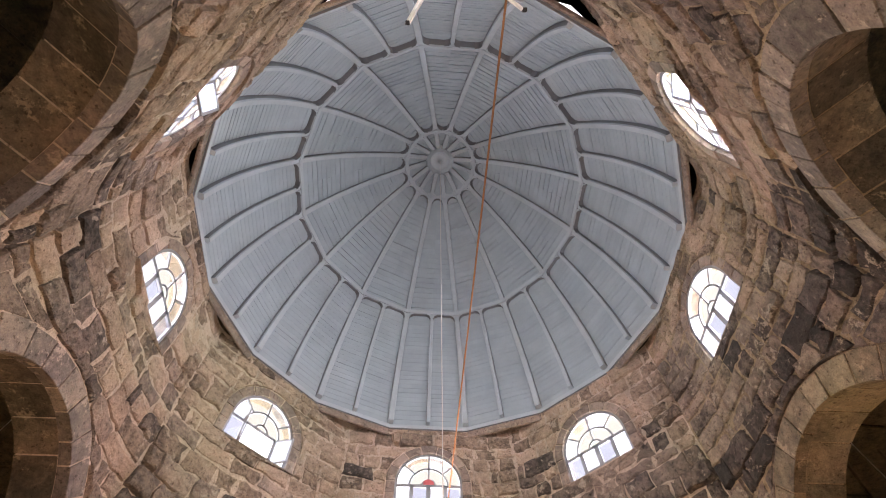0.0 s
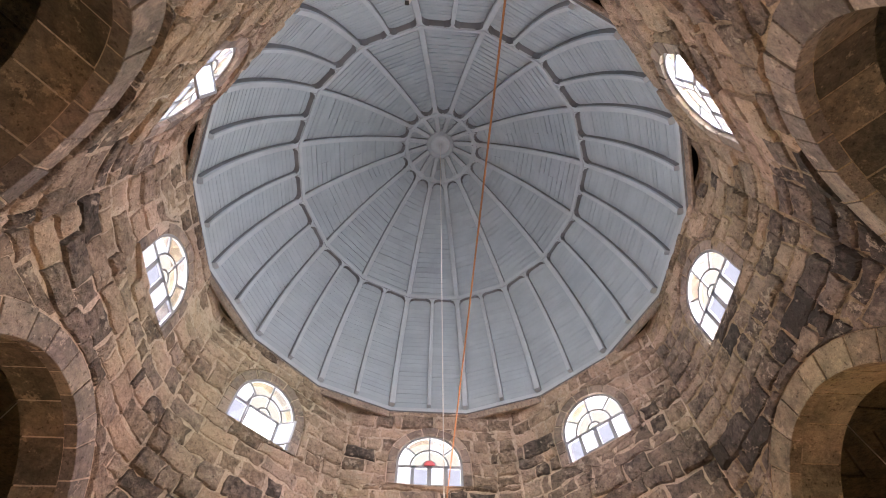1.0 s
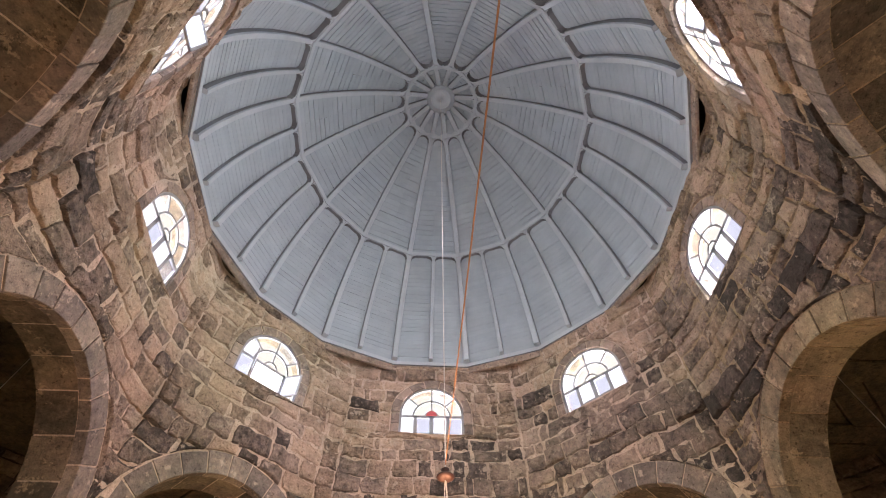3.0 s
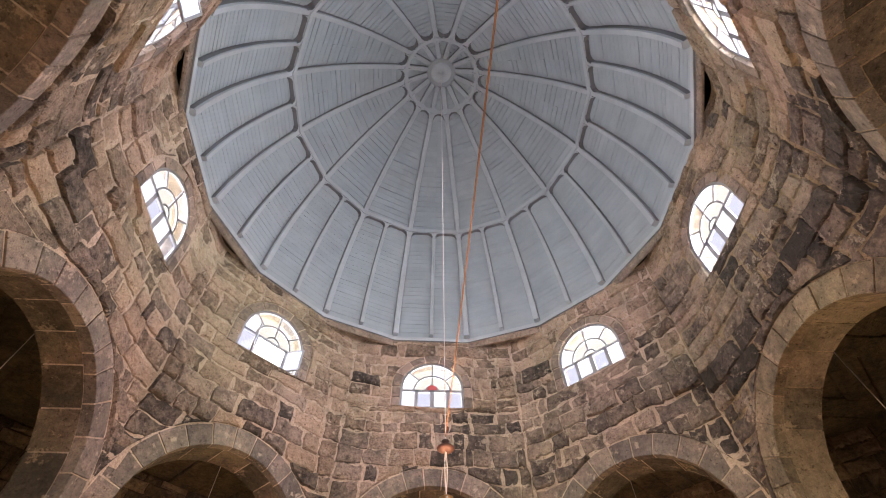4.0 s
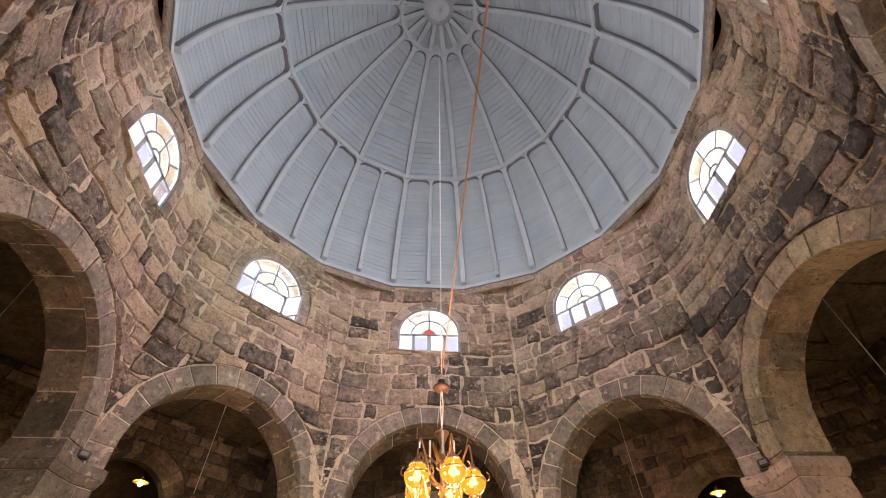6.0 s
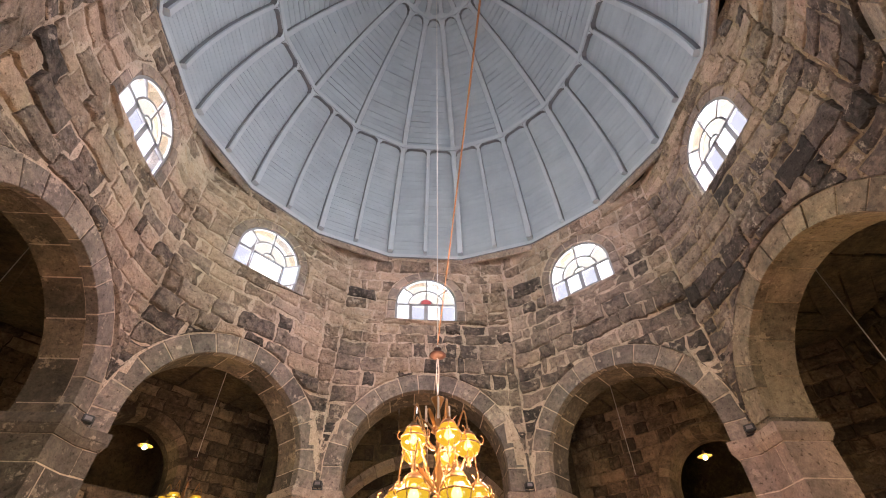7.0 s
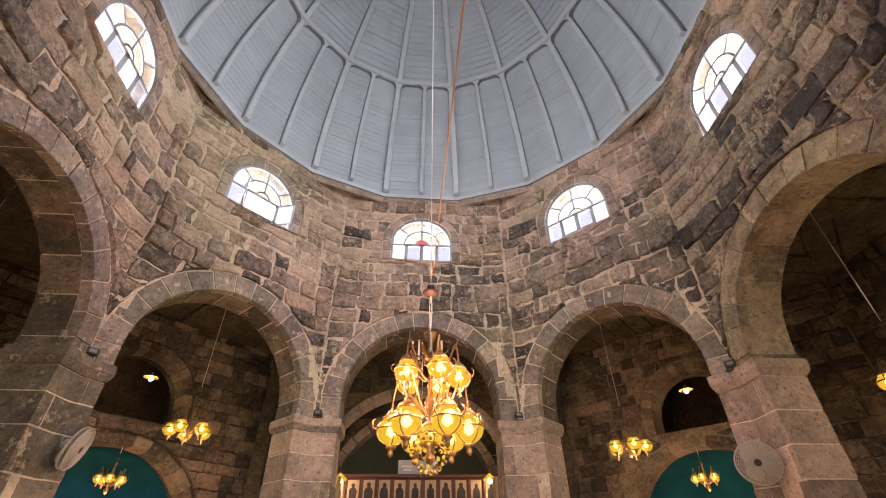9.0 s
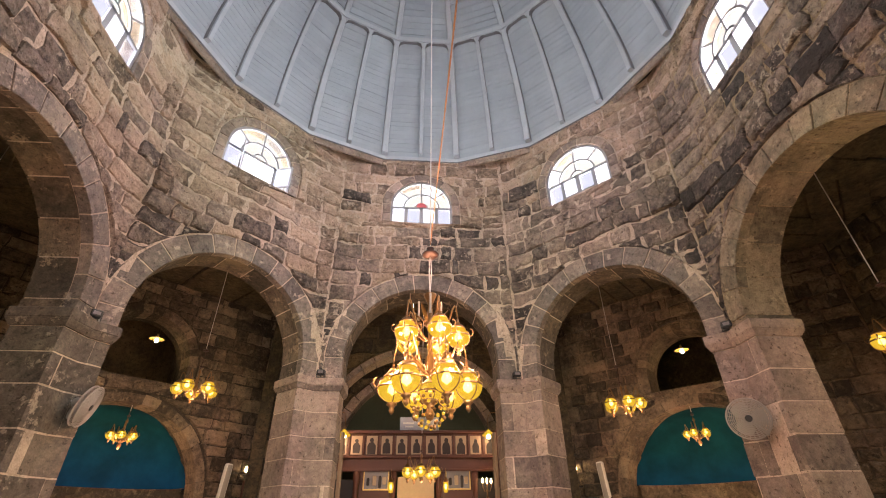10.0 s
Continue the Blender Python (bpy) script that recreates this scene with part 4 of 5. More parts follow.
bmesh.ops.remove_doubles(bm, verts=bm.verts, dist=1e-3)
tagged(part("apse_vault", bm, M_APSE, None, smooth=True), "apse half-dome painted dull green", "apse vault", kind="structure")
bm = bmesh.new()
box(bm, 0, 13.2, 3.5, 9, 0.3, 7.2)
box(bm, 0, 11.2, 7.1, 9, 5.5, 0.3)
tagged(part("wall_apse_back", bm, M_DARK), "plain masonry closing the sanctuary", "wall", kind="structure")

# fill lamps added in the assumed doorways to brighten the lower walls
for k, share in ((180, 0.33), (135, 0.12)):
    area_lamp("door_fill", Wall(k, OUT, OUT).m(0, 1.6, 0.9) @ Matrix.Rotation(radians(-68), 4, 'X'), 1.8, 2.8, DOOR_FILL_WATTS * share, (1.0, 0.92, 0.85))

# ---- lamps ----
M_GLOBE, _nt, _b = base_mat("amber_glass")
_tr = nd(_nt, "ShaderNodeBsdfTransparent")
_tr.inputs["Color"].default_value = (1.0, 0.72, 0.22, 1)
_em = nd(_nt, "ShaderNodeEmission", Strength=0.52)
_em.inputs["Color"].default_value = (1.0, 0.63, 0.05, 1)
_mx = _nt.nodes.new("ShaderNodeMixShader")
_mx.inputs[0].default_value = 0.78
_nt.links.new(_tr.outputs[0], _mx.inputs[1])
_nt.links.new(_em.outputs[0], _mx.inputs[2])
_gl = nd(_nt, "ShaderNodeBsdfGlossy", Roughness=0.08)
_mx2 = _nt.nodes.new("ShaderNodeMixShader")
_mx2.inputs[0].default_value = 0.06
_nt.links.new(_mx.outputs[0], _mx2.inputs[1])
_nt.links.new(_gl.outputs[0], _mx2.inputs[2])
_nt.links.new(_mx2.outputs[0], _nt.nodes["Material Output"].inputs["Surface"])


def lantern_meshes():
    """A hanging lantern with its cap at the origin: cap, globe, straps, drop, bulb."""
    out = []
    bm = bmesh.new()
    lathe(bm, [(0, 0.09), (0.012, 0.085), (0.012, 0.04), (0.03, 0.035), (0.02, 0.02), (0.055, 0.0), (0.085, -0.03), (0.095, -0.055), (0.085, -0.05), (0, -0.03)], 16)
    out.append(("lantern", mesh_of("lantern", bm, M_GOLD, True)))
    bm = bmesh.new()
    lathe(bm, [(0.085, -0.05)] + [(0.135 * math.sin(a), -0.16 + 0.12 * math.cos(a)) for a in [radians(q) for q in range(42, 165, 12)]] + [(0.02, -0.28)], 20)
    out.append(("globe", mesh_of("globe", bm, M_GLOBE, True)))
    bm = bmesh.new()
    for zb, rb in ((-0.145, 0.139),):
        lathe(bm, [(rb, zb - 0.008), (rb + 0.004, zb - 0.008), (rb + 0.004, zb + 0.012), (rb, zb + 0.012)], 24)
    for q in range(4):
        a = math.pi / 2 * q + 0.4
        tube(bm, [(math.cos(a) * r, math.sin(a) * r, z) for r, z in [(0.139 * math.sin(radians(t)), -0.16 + 0.124 * math.cos(radians(t))) for t in range(42, 170, 18)]], 0.006, 5)
        # scroll ears on the band
        tube(bm, [(math.cos(a) * (0.15 + 0.03 * math.sin(t)), math.sin(a) * (0.15 + 0.03 * math.sin(t)), -0.1 + 0.045 * math.cos(t)) for t in [0.5 * k for k in range(9)]], 0.006, 5)
    out.append(("strap_cage", mesh_of("strap_cage", bm, M_GOLD, True)))
    bm = bmesh.new()
    lathe(bm, [(0.02, -0.275), (0.045, -0.285), (0.05, -0.3), (0.03, -0.315), (0.02, -0.335), (0.028, -0.35), (0.02, -0.37), (0, -0.39)], 12)
    out.append(("drop", mesh_of("drop", bm, M_GOLD, True)))
    bm = bmesh.new()
    lathe(bm, [(0, -0.07), (0.022, -0.075), (0.024, -0.11), (0.045, -0.15), (0.045, -0.18), (0, -0.215)], 12)
    out.append(("bulb", mesh_of("bulb", bm, M_BULB, True)))
    return out


LANTERN = lantern_meshes()


def hang_lantern(parent, m):
    top = None
    for nm, me in LANTERN:
        ob = new(nm, me)
        if top is None:
            ob.parent = parent
            ob.matrix_local = m
            top = ob
        else:
            ob.parent = top
        if nm == "strap_cage":
            ob["kind"] = "stuff"
        if nm in ("globe", "bulb"):
            ob.visible_shadow = False
        if nm == "globe":
            ob["label"] = "lit amber glass globe"
    return top


def scroll_arm(r0, z0, r1, z1, rise):
    """A swan-neck arm in the xz plane, from the stem out and over to the lantern."""
    pts = []
    for i in range(15):
        t = i / 14
        r = r0 + (r1 - r0) * (t ** 0.8) + 0.04 * math.sin(math.pi * t)
        z = z0 + (z1 - z0) * t + rise * math.sin(math.pi * t ** 1.25) - 0.05 * math.sin(2 * math.pi * t)
        pts.append((r, 0, z))
    return pts


def leaf(bm, m, ln, wid):
    """A curling gilt leaf."""
    rows = []
    for i in range(6):
        t = i / 5
        hw = wid * math.sin(math.pi * (0.15 + 0.8 * t)) * (1 - 0.3 * t)
        x = ln * math.sin(1.4 * t) * 0.6
        z = ln * t - 0.35 * ln * t * t
        rows.append([bm.verts.new(m @ Vector((x + 0.01 * abs(s), s * hw, z))) for s in (-1, 0, 1)])
    for a, b in zip(rows, rows[1:]):
        for k in range(2):
            bm.faces.new((a[k], a[k + 1], b[k + 1], b[k]))


def chandelier(p, tiers, stem, label, group, rng, turn=0.0, leaves=True):
    """Stem, arms and lanterns; tiers: (count, arm radius, arm foot, lantern height, rise, scale, phase)."""
    th = empty("chandelier", Matrix.Translation(p) @ Matrix.Rotation(turn, 4, 'Z'), label, "chandelier", group)
    bm = bmesh.new()
    lathe(bm, stem, 16)
    part("stem", bm, M_GOLD, th, smooth=True)
    for n, R, zf, zl, rise, sc, ph in tiers:
        for i in range(n):
            a = 2 * math.pi * i / n + ph
            rot = Matrix.Rotation(a, 4, 'Z')
            bm = bmesh.new()
            pts = scroll_arm(0.03, zf, R, zl + 0.09 * sc, rise)
            tube(bm, [rot @ Vector(q) for q in pts], [0.013 - 0.006 * k / 14 for k in range(15)], 7)
            if leaves:
                # counter scroll under the arm
                tube(bm, [rot @ Vector((0.5 * R + 0.06 * math.cos(t) * (1 - t / 9), 0, zf + 0.02 + rise * 0.4 + 0.06 * math.sin(t) * (1 - t / 9))) for t in [0.55 * k for k in range(12)]], 0.007, 5)
            part("arm", bm, M_GOLD, th, smooth=True)
            hang_lantern(th, rot @ Matrix.Translation((R, 0, zl)) @ Matrix.Rotation(rng.uniform(0, 3), 4, 'Z') @ Matrix.Scale(sc, 4))
    return th


rng = random.Random(77)
main = chandelier(
    (-0.03, 0, 2.3),
    [(5, 0.27, 0.84, 0.99, 0.17, 0.8, -1.29), (6, 0.34, 0.5, 0.54, 0.22, 0.96, -2.234)],
    [(0, 0.1), (0.03, 0.12), (0.045, 0.17), (0.02, 0.21), (0.06, 0.26), (0.075, 0.3), (0.03, 0.35), (0.02, 0.5), (0.045, 0.56), (0.05, 0.64), (0.02, 0.7), (0.018, 0.95), (0.05, 1.0), (0.06, 1.06), (0.03, 1.1), (0.02, 1.2), (0.035, 1.24), (0.045, 1.27), (0.062, 1.3), (0.065, 1.32), (0.02, 1.33), (0, 1.36)],
    "large two-tiered gilt chandelier with lit amber glass globes", "", rng)
main.name = "large_chandelier"
bm = bmesh.new()
for q in range(6):
    leaf(bm, Matrix.Rotation(2 * math.pi * q / 6, 4, 'Z') @ Matrix.Translation((0.03, 0, 1.0)), 0.24, 0.025)
    leaf(bm, Matrix.Rotation(2 * math.pi * (q + 0.5) / 6, 4, 'Z') @ Matrix.Translation((0.04, 0, 0.5)), 0.28, 0.028)
part("leaves", bm, M_GOLD, main, "curling gilt leaves", True)
for q in range(3):
    bm = bmesh.new()
    a = 2 * math.pi * q / 3 + 0.5
    lathe(bm, [(0.012, 0), (0.014, 0.02), (0.01, 0.03), (0.01, 0.2), (0, 0.21)], 10, Matrix.Translation((0.13 * math.cos(a), 0.13 * math.sin(a), 1.07)))
    part("candle_tube", bm, M_GREYPLASTIC, main)
# beaded basket below
beads = {True: bmesh.new(), False: bmesh.new()}
for lev, (rr, z, n) in enumerate(((0.1, 0.34, 10), (0.14, 0.29, 14), (0.16, 0.24, 15), (0.155, 0.19, 15), (0.13, 0.13, 12), (0.09, 0.08, 9), (0.04, 0.05, 5))):
    for q in range(n):
        a = 2 * math.pi * (q + 0.5 * lev) / n
        bmesh.ops.create_icosphere(beads[(q + lev) % 3 == 0], subdivisions=1, radius=0.018, matrix=Matrix.Translation((rr * math.cos(a), rr * math.sin(a), z)))
tagged(part("bead_basket", beads[False], M_GOLD, main, "basket of gilt beads", True), kind="stuff")
# these beads have no bulbs; their glow comes from the globes' emissive glass
tagged(part("amber_beads", beads[True], M_GLOBE, main, "glowing amber glass beads in the basket", True), kind="stuff")
hang_lantern(main, Matrix.Translation((0, 0, 0.46)) @ Matrix.Scale(0.72, 4))
bm = bmesh.new()
for t in range(2):
    tube(bm, [(0.012 * math.sin(7 * z + 3 * t), 0.014 * math.cos(6 * z + 3 * t), z) for z in [1.34 + 0.04 * k for k in range(12)]], 0.006, 6)
part("twisted_flex", bm, M_CABLE, main, "twisted white wires")
bm = bmesh.new()
lathe(bm, [(0, 1.755), (0.03, 1.757), (0.065, 1.77), (0.09, 1.79), (0.085, 1.803), (0.03, 1.812), (0.025, 1.845), (0.042, 1.86), (0.04, 1.872), (0.015, 1.88), (0, 1.9)], 20)
part("canopy", bm, M_COPPER, main, "small copper-red canopy cup", True)
bm = bmesh.new()
tube(bm, [(-0.03, 0, 4.2), (0, 0, 17.8)], 0.006, 6)
part_c = part("suspension_cable", bm, M_CABLE)
tagged(part_c, "long pale steel cable from the dome's hub to the chandelier", "cable")
for z, w_ in ((2.95, 1.0),):
    for a in (0.5, 2.07, 3.64, 5.2):
        point_lamp("chandelier_light", (-0.03 + 0.58 * math.cos(a), 0.58 * math.sin(a), z), CHANDELIER_WATTS * w_, WARM, 0.1)

SMALL_STEM = [(0, -0.1), (0.03, -0.07), (0.045, -0.02), (0.02, 0.04), (0.05, 0.1), (0.05, 0.14), (0.02, 0.2), (0.015, 0.42), (0.03, 0.45), (0.015, 0.5), (0, 0.52)]


def small_chandelier(p, top, rng, label, sc=0.9, watts=SMALL_WATTS):
    th = chandelier((p[0], p[1], p[2] - 0.1), [(5, 0.36 * sc, 0.05, 0.26, 0.16 * sc, 1.05 * sc, rng.uniform(0, 1))], SMALL_STEM, label, "small chandeliers", rng)
    bm = bmesh.new()
    tube(bm, [(0.01 * math.sin(9 * z), 0.01 * math.cos(9 * z), z) for z in [0.5 + 0.05 * k for k in range(9)]], 0.008, 6)
    lathe(bm, [(0, 0.9), (0.05, 0.9), (0.06, 0.92), (0.015, 0.95), (0, 0.97)], 14)
    lathe(bm, [(0, 0.55), (0.03, 0.55), (0.035, 0.58), (0, 0.6)], 12)
    part("hook_cup", bm, M_COPPER, th)
    bm = bmesh.new()
    tube(bm, [(0, 0, 0.95), (0, 0, top - p[2] + 0.1)], 0.007, 6)
    part("wire", bm, M_WIRE, th)
    point_lamp("chandelier_light", (p[0], p[1], p[2] - 0.25), watts, WARM, 0.2)
    return th


def amb(k, s, z, ap):
    w = Wall(k, ap, ap)
    return w.at(s, z)


SMALL = "small gilt chandelier with five lit amber globes on a wire"
for k, s, z, ap in ((-45, 0.65, 4.08, 7.0), (45, -0.82, 3.86, 7.0), (90, -1.22, 3.72, 6.5), (-90, 1.45, 4.0, 6.5), (0, 0.12, 2.75, 7.3)):
    small_chandelier(amb(k, s, z, ap), Z_CEIL, rng, SMALL, 0.9, 3 if k == -90 else SMALL_WATTS)
for k, s, z in ((-45, 0.2, 3.33), (45, -0.02, 3.37)):
    small_chandelier(amb(k, s, z, 8.95), 3.9, rng, "small gilt chandelier with lit globes hanging in the painted niche", 0.6)

# bare bulbs in the high chambers
for k, s, z in ((-45, 0.36, 5.66), (45, 0.07, 5.45)):
    th = empty("pendant_bulb", Matrix.Translation(amb(k, s, z, 9.4)), "bare lit bulb under a small shade in the dark opening", "lamp", "chamber bulbs")
    bm = bmesh.new()
    lathe(bm, [(0, -0.06), (0.045, -0.03), (0.05, 0.0), (0.03, 0.04), (0, 0.05)], 14)
    part("bulb", bm, M_BULB, th, smooth=True).visible_shadow = False
    bm = bmesh.new()
    lathe(bm, [(0.17, 0.03), (0.1, 0.06), (0.03, 0.1), (0.02, 0.16), (0, 0.16)], 18)
    part("shade", bm, M_GILT, th, smooth=True)
    bm = bmesh.new()
    tube(bm, [(0, 0, 0.15), (0, 0, 6.0 - z + 0.4)], 0.008, 6)
    part("flex", bm, M_BLACK, th)
    point_lamp("bulb_light", amb(k, s, z - 0.12, 9.4), 0.8, WARM, 0.05)

# ---- wall fans, floodlights, cables ----


def wall_fan(m, mount, label):
    """Round caged fan; m: the middle of its front, y pointing back to the wall; mount: local place of the bracket foot."""
    th = empty("wall_fan", m, label, "fan", "wall fans")
    for nm, y, R in (("front_guard", 0.0, 0.3), ("rear_guard", 0.13, 0.3)):
        bm = bmesh.new()
        for q in range(1, 13):
            r = R * q / 12
            tube(bm, [(r * math.cos(t), y + (0.03 if nm == "front_guard" else -0.03) * (q / 12) ** 2, r * math.sin(t)) for t in [2 * math.pi * k / 28 for k in range(28)]], 0.0055 if q < 12 else 0.011, 4, True)
        for q in range(28):
            a = 2 * math.pi * q / 28
            tube(bm, [(0.04 * math.cos(a), y, 0.04 * math.sin(a)), (R * math.cos(a), y + (0.03 if nm == "front_guard" else -0.03), R * math.sin(a))], 0.005, 4)
        tagged(part(nm, bm, M_GREYPLASTIC, th), kind="stuff")
    bm = bmesh.new()
    lathe(bm, [(0, -0.015), (0.04, -0.012), (0.055, 0), (0.05, 0.01), (0, 0.01)], 20, Matrix.Rotation(-math.pi / 2, 4, 'X'))
    part("badge", bm, M_BLACK, th, "dark round badge")
    for q in range(3):
        bm = bmesh.new()
        rows = []
        for i in range(7):
            t = i / 6
            r = 0.05 + 0.2 * t
            hw = 0.25 + 0.55 * math.sin(math.pi * (0.2 + 0.7 * t))
            rows.append([bm.verts.new((r * math.cos(a), 0.06 + 0.03 * sgn, r * math.sin(a))) for sgn, a in ((-1, 2.09 * q - hw), (0, 2.09 * q), (1, 2.09 * q + hw))])
        for a, b in zip(rows, rows[1:]):
            for k in range(2):
                bm.faces.new((a[k], a[k + 1], b[k + 1], b[k]))
        part("blade", bm, M_GREYPLASTIC, th, smooth=True)
    bm = bmesh.new()
    lathe(bm, [(0, 0.1), (0.07, 0.1), (0.075, 0.14), (0.07, 0.24), (0.04, 0.27), (0, 0.27)], 16, Matrix.Rotation(-math.pi / 2, 4, 'X') @ Matrix.Scale(-1, 4, (0, 0, 1)) @ Matrix.Rotation(math.pi, 4, 'X'))
    part("motor", bm, M_GREYPLASTIC, th, smooth=True)
    bm = bmesh.new()
    tube(bm, [(0, 0.2, 0), (mount[0] * 0.5, 0.24, mount[2] * 0.55), mount], 0.028, 8)
    box(bm, mount[0], mount[1], mount[2], 0.1, 0.06, 0.2, 0.01)
    part("bracket", bm, M_GREYPLASTIC, th)
    return th


def fan_pose(p, yaw, pitch=0):
    return Matrix.Translation(p) @ Matrix.Rotation(radians(yaw), 4, 'Z') @ Matrix.Rotation(radians(pitch), 4, 'X')


nw, ne, nn, ww, ee = ring_walls["north_west"], ring_walls["north_east"], ring_walls["north"], ring_walls["west"], ring_walls["east"]
wall_fan(fan_pose(nw.at(-1.45, 3.02, -0.27), 106, 18) @ Matrix.Scale(0.86, 4), (0.22, 0.25, -0.26), "grey caged wall fan turned sideways on a bracket")
wall_fan(fan_pose(ne.at(1.94, 2.86, -0.43), -34, 8) @ Matrix.Scale(0.88, 4), (0.26, 0.42, -0.28), "grey caged wall fan on a bracket")


def floodlight(w, s, z, tilt, label):
    th = empty("floodlight", w.m(s, z, -0.1) @ Matrix.Rotation(radians(tilt), 4, 'X'), label, "floodlight", "floodlights on the capitals")
    bm = bmesh.new()
    box(bm, 0, 0, 0.05, 0.15, 0.1, 0.1, 0.012)
    part("housing", bm, M_BLACK, th)
    bm = bmesh.new()
    box(bm, 0, -0.053, 0.05, 0.09, 0.006, 0.05, 0.002)
    part("lens", bm, M_ICON_GREY, th, "pale glass front")
    bm = bmesh.new()
    for sg in (-1, 1):
        box(bm, sg * 0.083, 0.02, 0.02, 0.012, 0.03, 0.11)
    box(bm, 0, 0.02, -0.035, 0.18, 0.03, 0.012)
    part("yoke", bm, M_BLACK, th)
    return th


FL = "small black floodlight resting on the pier's capital"
floodlight(nw, -1.78, 4.24, 0, FL)
floodlight(nn, -1.95, 4.24, 0, FL)
floodlight(nn, 1.95, 4.24, 0, FL)
floodlight(ne, 1.8, 4.24, 0, FL)


def run_cable(pts, r, name, label, mat=None):
    bm = bmesh.new()
    out = []
    P_ = [Vector(p) for p in pts]
    for i in range(len(P_) - 1):
        p0, p1, p2, p3 = P_[max(0, i - 1)], P_[i], P_[i + 1], P_[min(len(P_) - 1, i + 2)]
        for k in range(6):
            t = k / 6
            out.append(0.5 * (2 * p1 + (p2 - p0) * t + (2 * p0 - 5 * p1 + 4 * p2 - p3) * t * t + (3 * p1 - p0 - 3 * p2 + p3) * t ** 3))
    out.append(P_[-1])
    tube(bm, out, r, 6)
    return tagged(part(name, bm, mat or M_CABLE), label, "cable")


run_cable([nw.at(-1.72, 4.22, -0.12), nw.at(-1.68, 3.95, -0.02), nw.at(-1.62, 3.6, -0.015), nw.at(-1.72, 3.35, -0.015), nw.at(-1.78, 3.2, -0.02), nw.at(-1.6, 3.1, -0.03)], 0.008, "power_cable", "thin white cable running down the pier to the fan")
run_cable([ne.at(1.86, 4.2, -0.12), ne.at(1.82, 3.9, -0.02), ne.at(1.86, 3.6, -0.015), ne.at(1.8, 3.2, -0.02)], 0.008, "power_cable", "thin white cable running down the pier to the fan")
run_cable([(-0.03, 0.0, 4.22), (-0.025, -2.2, 4.0), (-0.02, -4.43, 3.8), (-0.01, -8.68, 3.33)], 0.0052, "rope", "orange-brown rope from the chandelier to the south wall", M_ROPE)

# white tube lamps bracketed from the south wall
for a, b in (((-0.74, -4.31, 8.5), (-0.34, -4.97, 8.42)), ((0.84, -4.56, 8.5), (0.1, -4.97, 8.42))):
    a, b = Vector(a), Vector(b)
    th = empty("tube_lamp", Matrix.Identity(4), "white tube lamp on an arm from the drum wall", "lamp", "tube lamps")
    bm = bmesh.new()
    tube(bm, [a, b], 0.022, 8)
    part("arm", bm, M_WHITE, th)
    bm = bmesh.new()
    q = a.lerp(b, 0.1)
    tube(bm, [a + Vector((0.03, 0.01, -0.05)), a.lerp(b, 0.75) + Vector((0.03, 0.01, -0.05))], 0.018, 8)
    part("tube", bm, M_WHITE, th, "unlit white tube")
    bm = bmesh.new()
    for t in (0.02, 0.74):
        c = a.lerp(b, t)
        box(bm, c.x + 0.015, c.y, c.z - 0.03, 0.06, 0.06, 0.09, 0.008)
    part("clips", bm, M_BLACK, th)

# ---- iconostasis ----
Y_ICON = 8.95
ico = empty("iconostasis", Matrix.Translation((0.03, Y_ICON, 0)), "dark red wooden altar screen with a row of small icons", "altar screen")


def wood(name, cx, cy, cz, sx, sy, sz, mat=M_WOOD, parent=ico, bevel=0.012, label=""):
    bm = bmesh.new()
    box(bm, cx, cy, cz, sx, sy, sz, bevel)
    return part(name, bm, mat, parent, label)


wood("cornice", 0, -0.04, 3.91, 4.44, 0.22, 0.08)
wood("frieze_board", 0, 0.04, 3.6, 4.36, 0.05, 0.56)
wood("ledge", 0, -0.05, 3.3, 4.44, 0.24, 0.07)
wood("beam", 0, 0.0, 3.14, 4.36, 0.14, 0.25)
wood("lower_moulding", 0, -0.04, 2.99, 4.42, 0.2, 0.06)
rng = random.Random(12)
for i in range(11):
    x = -1.98 + 0.396 * i
    wood("divider", x - 0.198, -0.01, 3.6, 0.055, 0.09, 0.54)
    ip = wood("icon_panel", x, 0.0, 3.6, 0.29, 0.03, 0.46, M_CREAM, ico, 0.004, "small painted icon on a pale ground")
    bm = bmesh.new()
    hs = rng.uniform(0.9, 1.08)
    pts = [(-0.1, -0.2), (0.1, -0.2), (0.105, -0.02), (0.07, 0.05), (0.035, 0.075), (0.05, 0.115), (0.035, 0.16), (0, 0.175), (-0.035, 0.16), (-0.05, 0.115), (-0.035, 0.075), (-0.07, 0.05), (-0.105, -0.02)]
    f = [bm.verts.new((x + px * hs + rng.uniform(-0.008, 0.008), -0.018, 3.59 + pz * hs)) for px, pz in pts]
    bk = [bm.verts.new((v.co.x, -0.012, v.co.z)) for v in f]
    bm.faces.new(f)
    for q in range(len(f)):
        bm.faces.new((f[q], f[(q + 1) % len(f)], bk[(q + 1) % len(f)], bk[q]))
    part("painted_shape", bm, M_ICON_DARK, ip)
wood("divider", -1.98 + 0.396 * 10.5, -0.01, 3.6, 0.055, 0.09, 0.54)
for x in (-1.52, -0.58, 0.58, 1.52):
    bm = bmesh.new()
    lathe(bm, [(0.08, 0), (0.08, 0.15), (0.06, 0.2), (0.055, 1.5), (0.065, 2.7), (0.085, 2.75), (0.09, 2.96), (0, 2.96)], 14, Matrix.Translation((x, -0.05, 0)))
    part("column", bm, M_WOOD, ico, smooth=True)
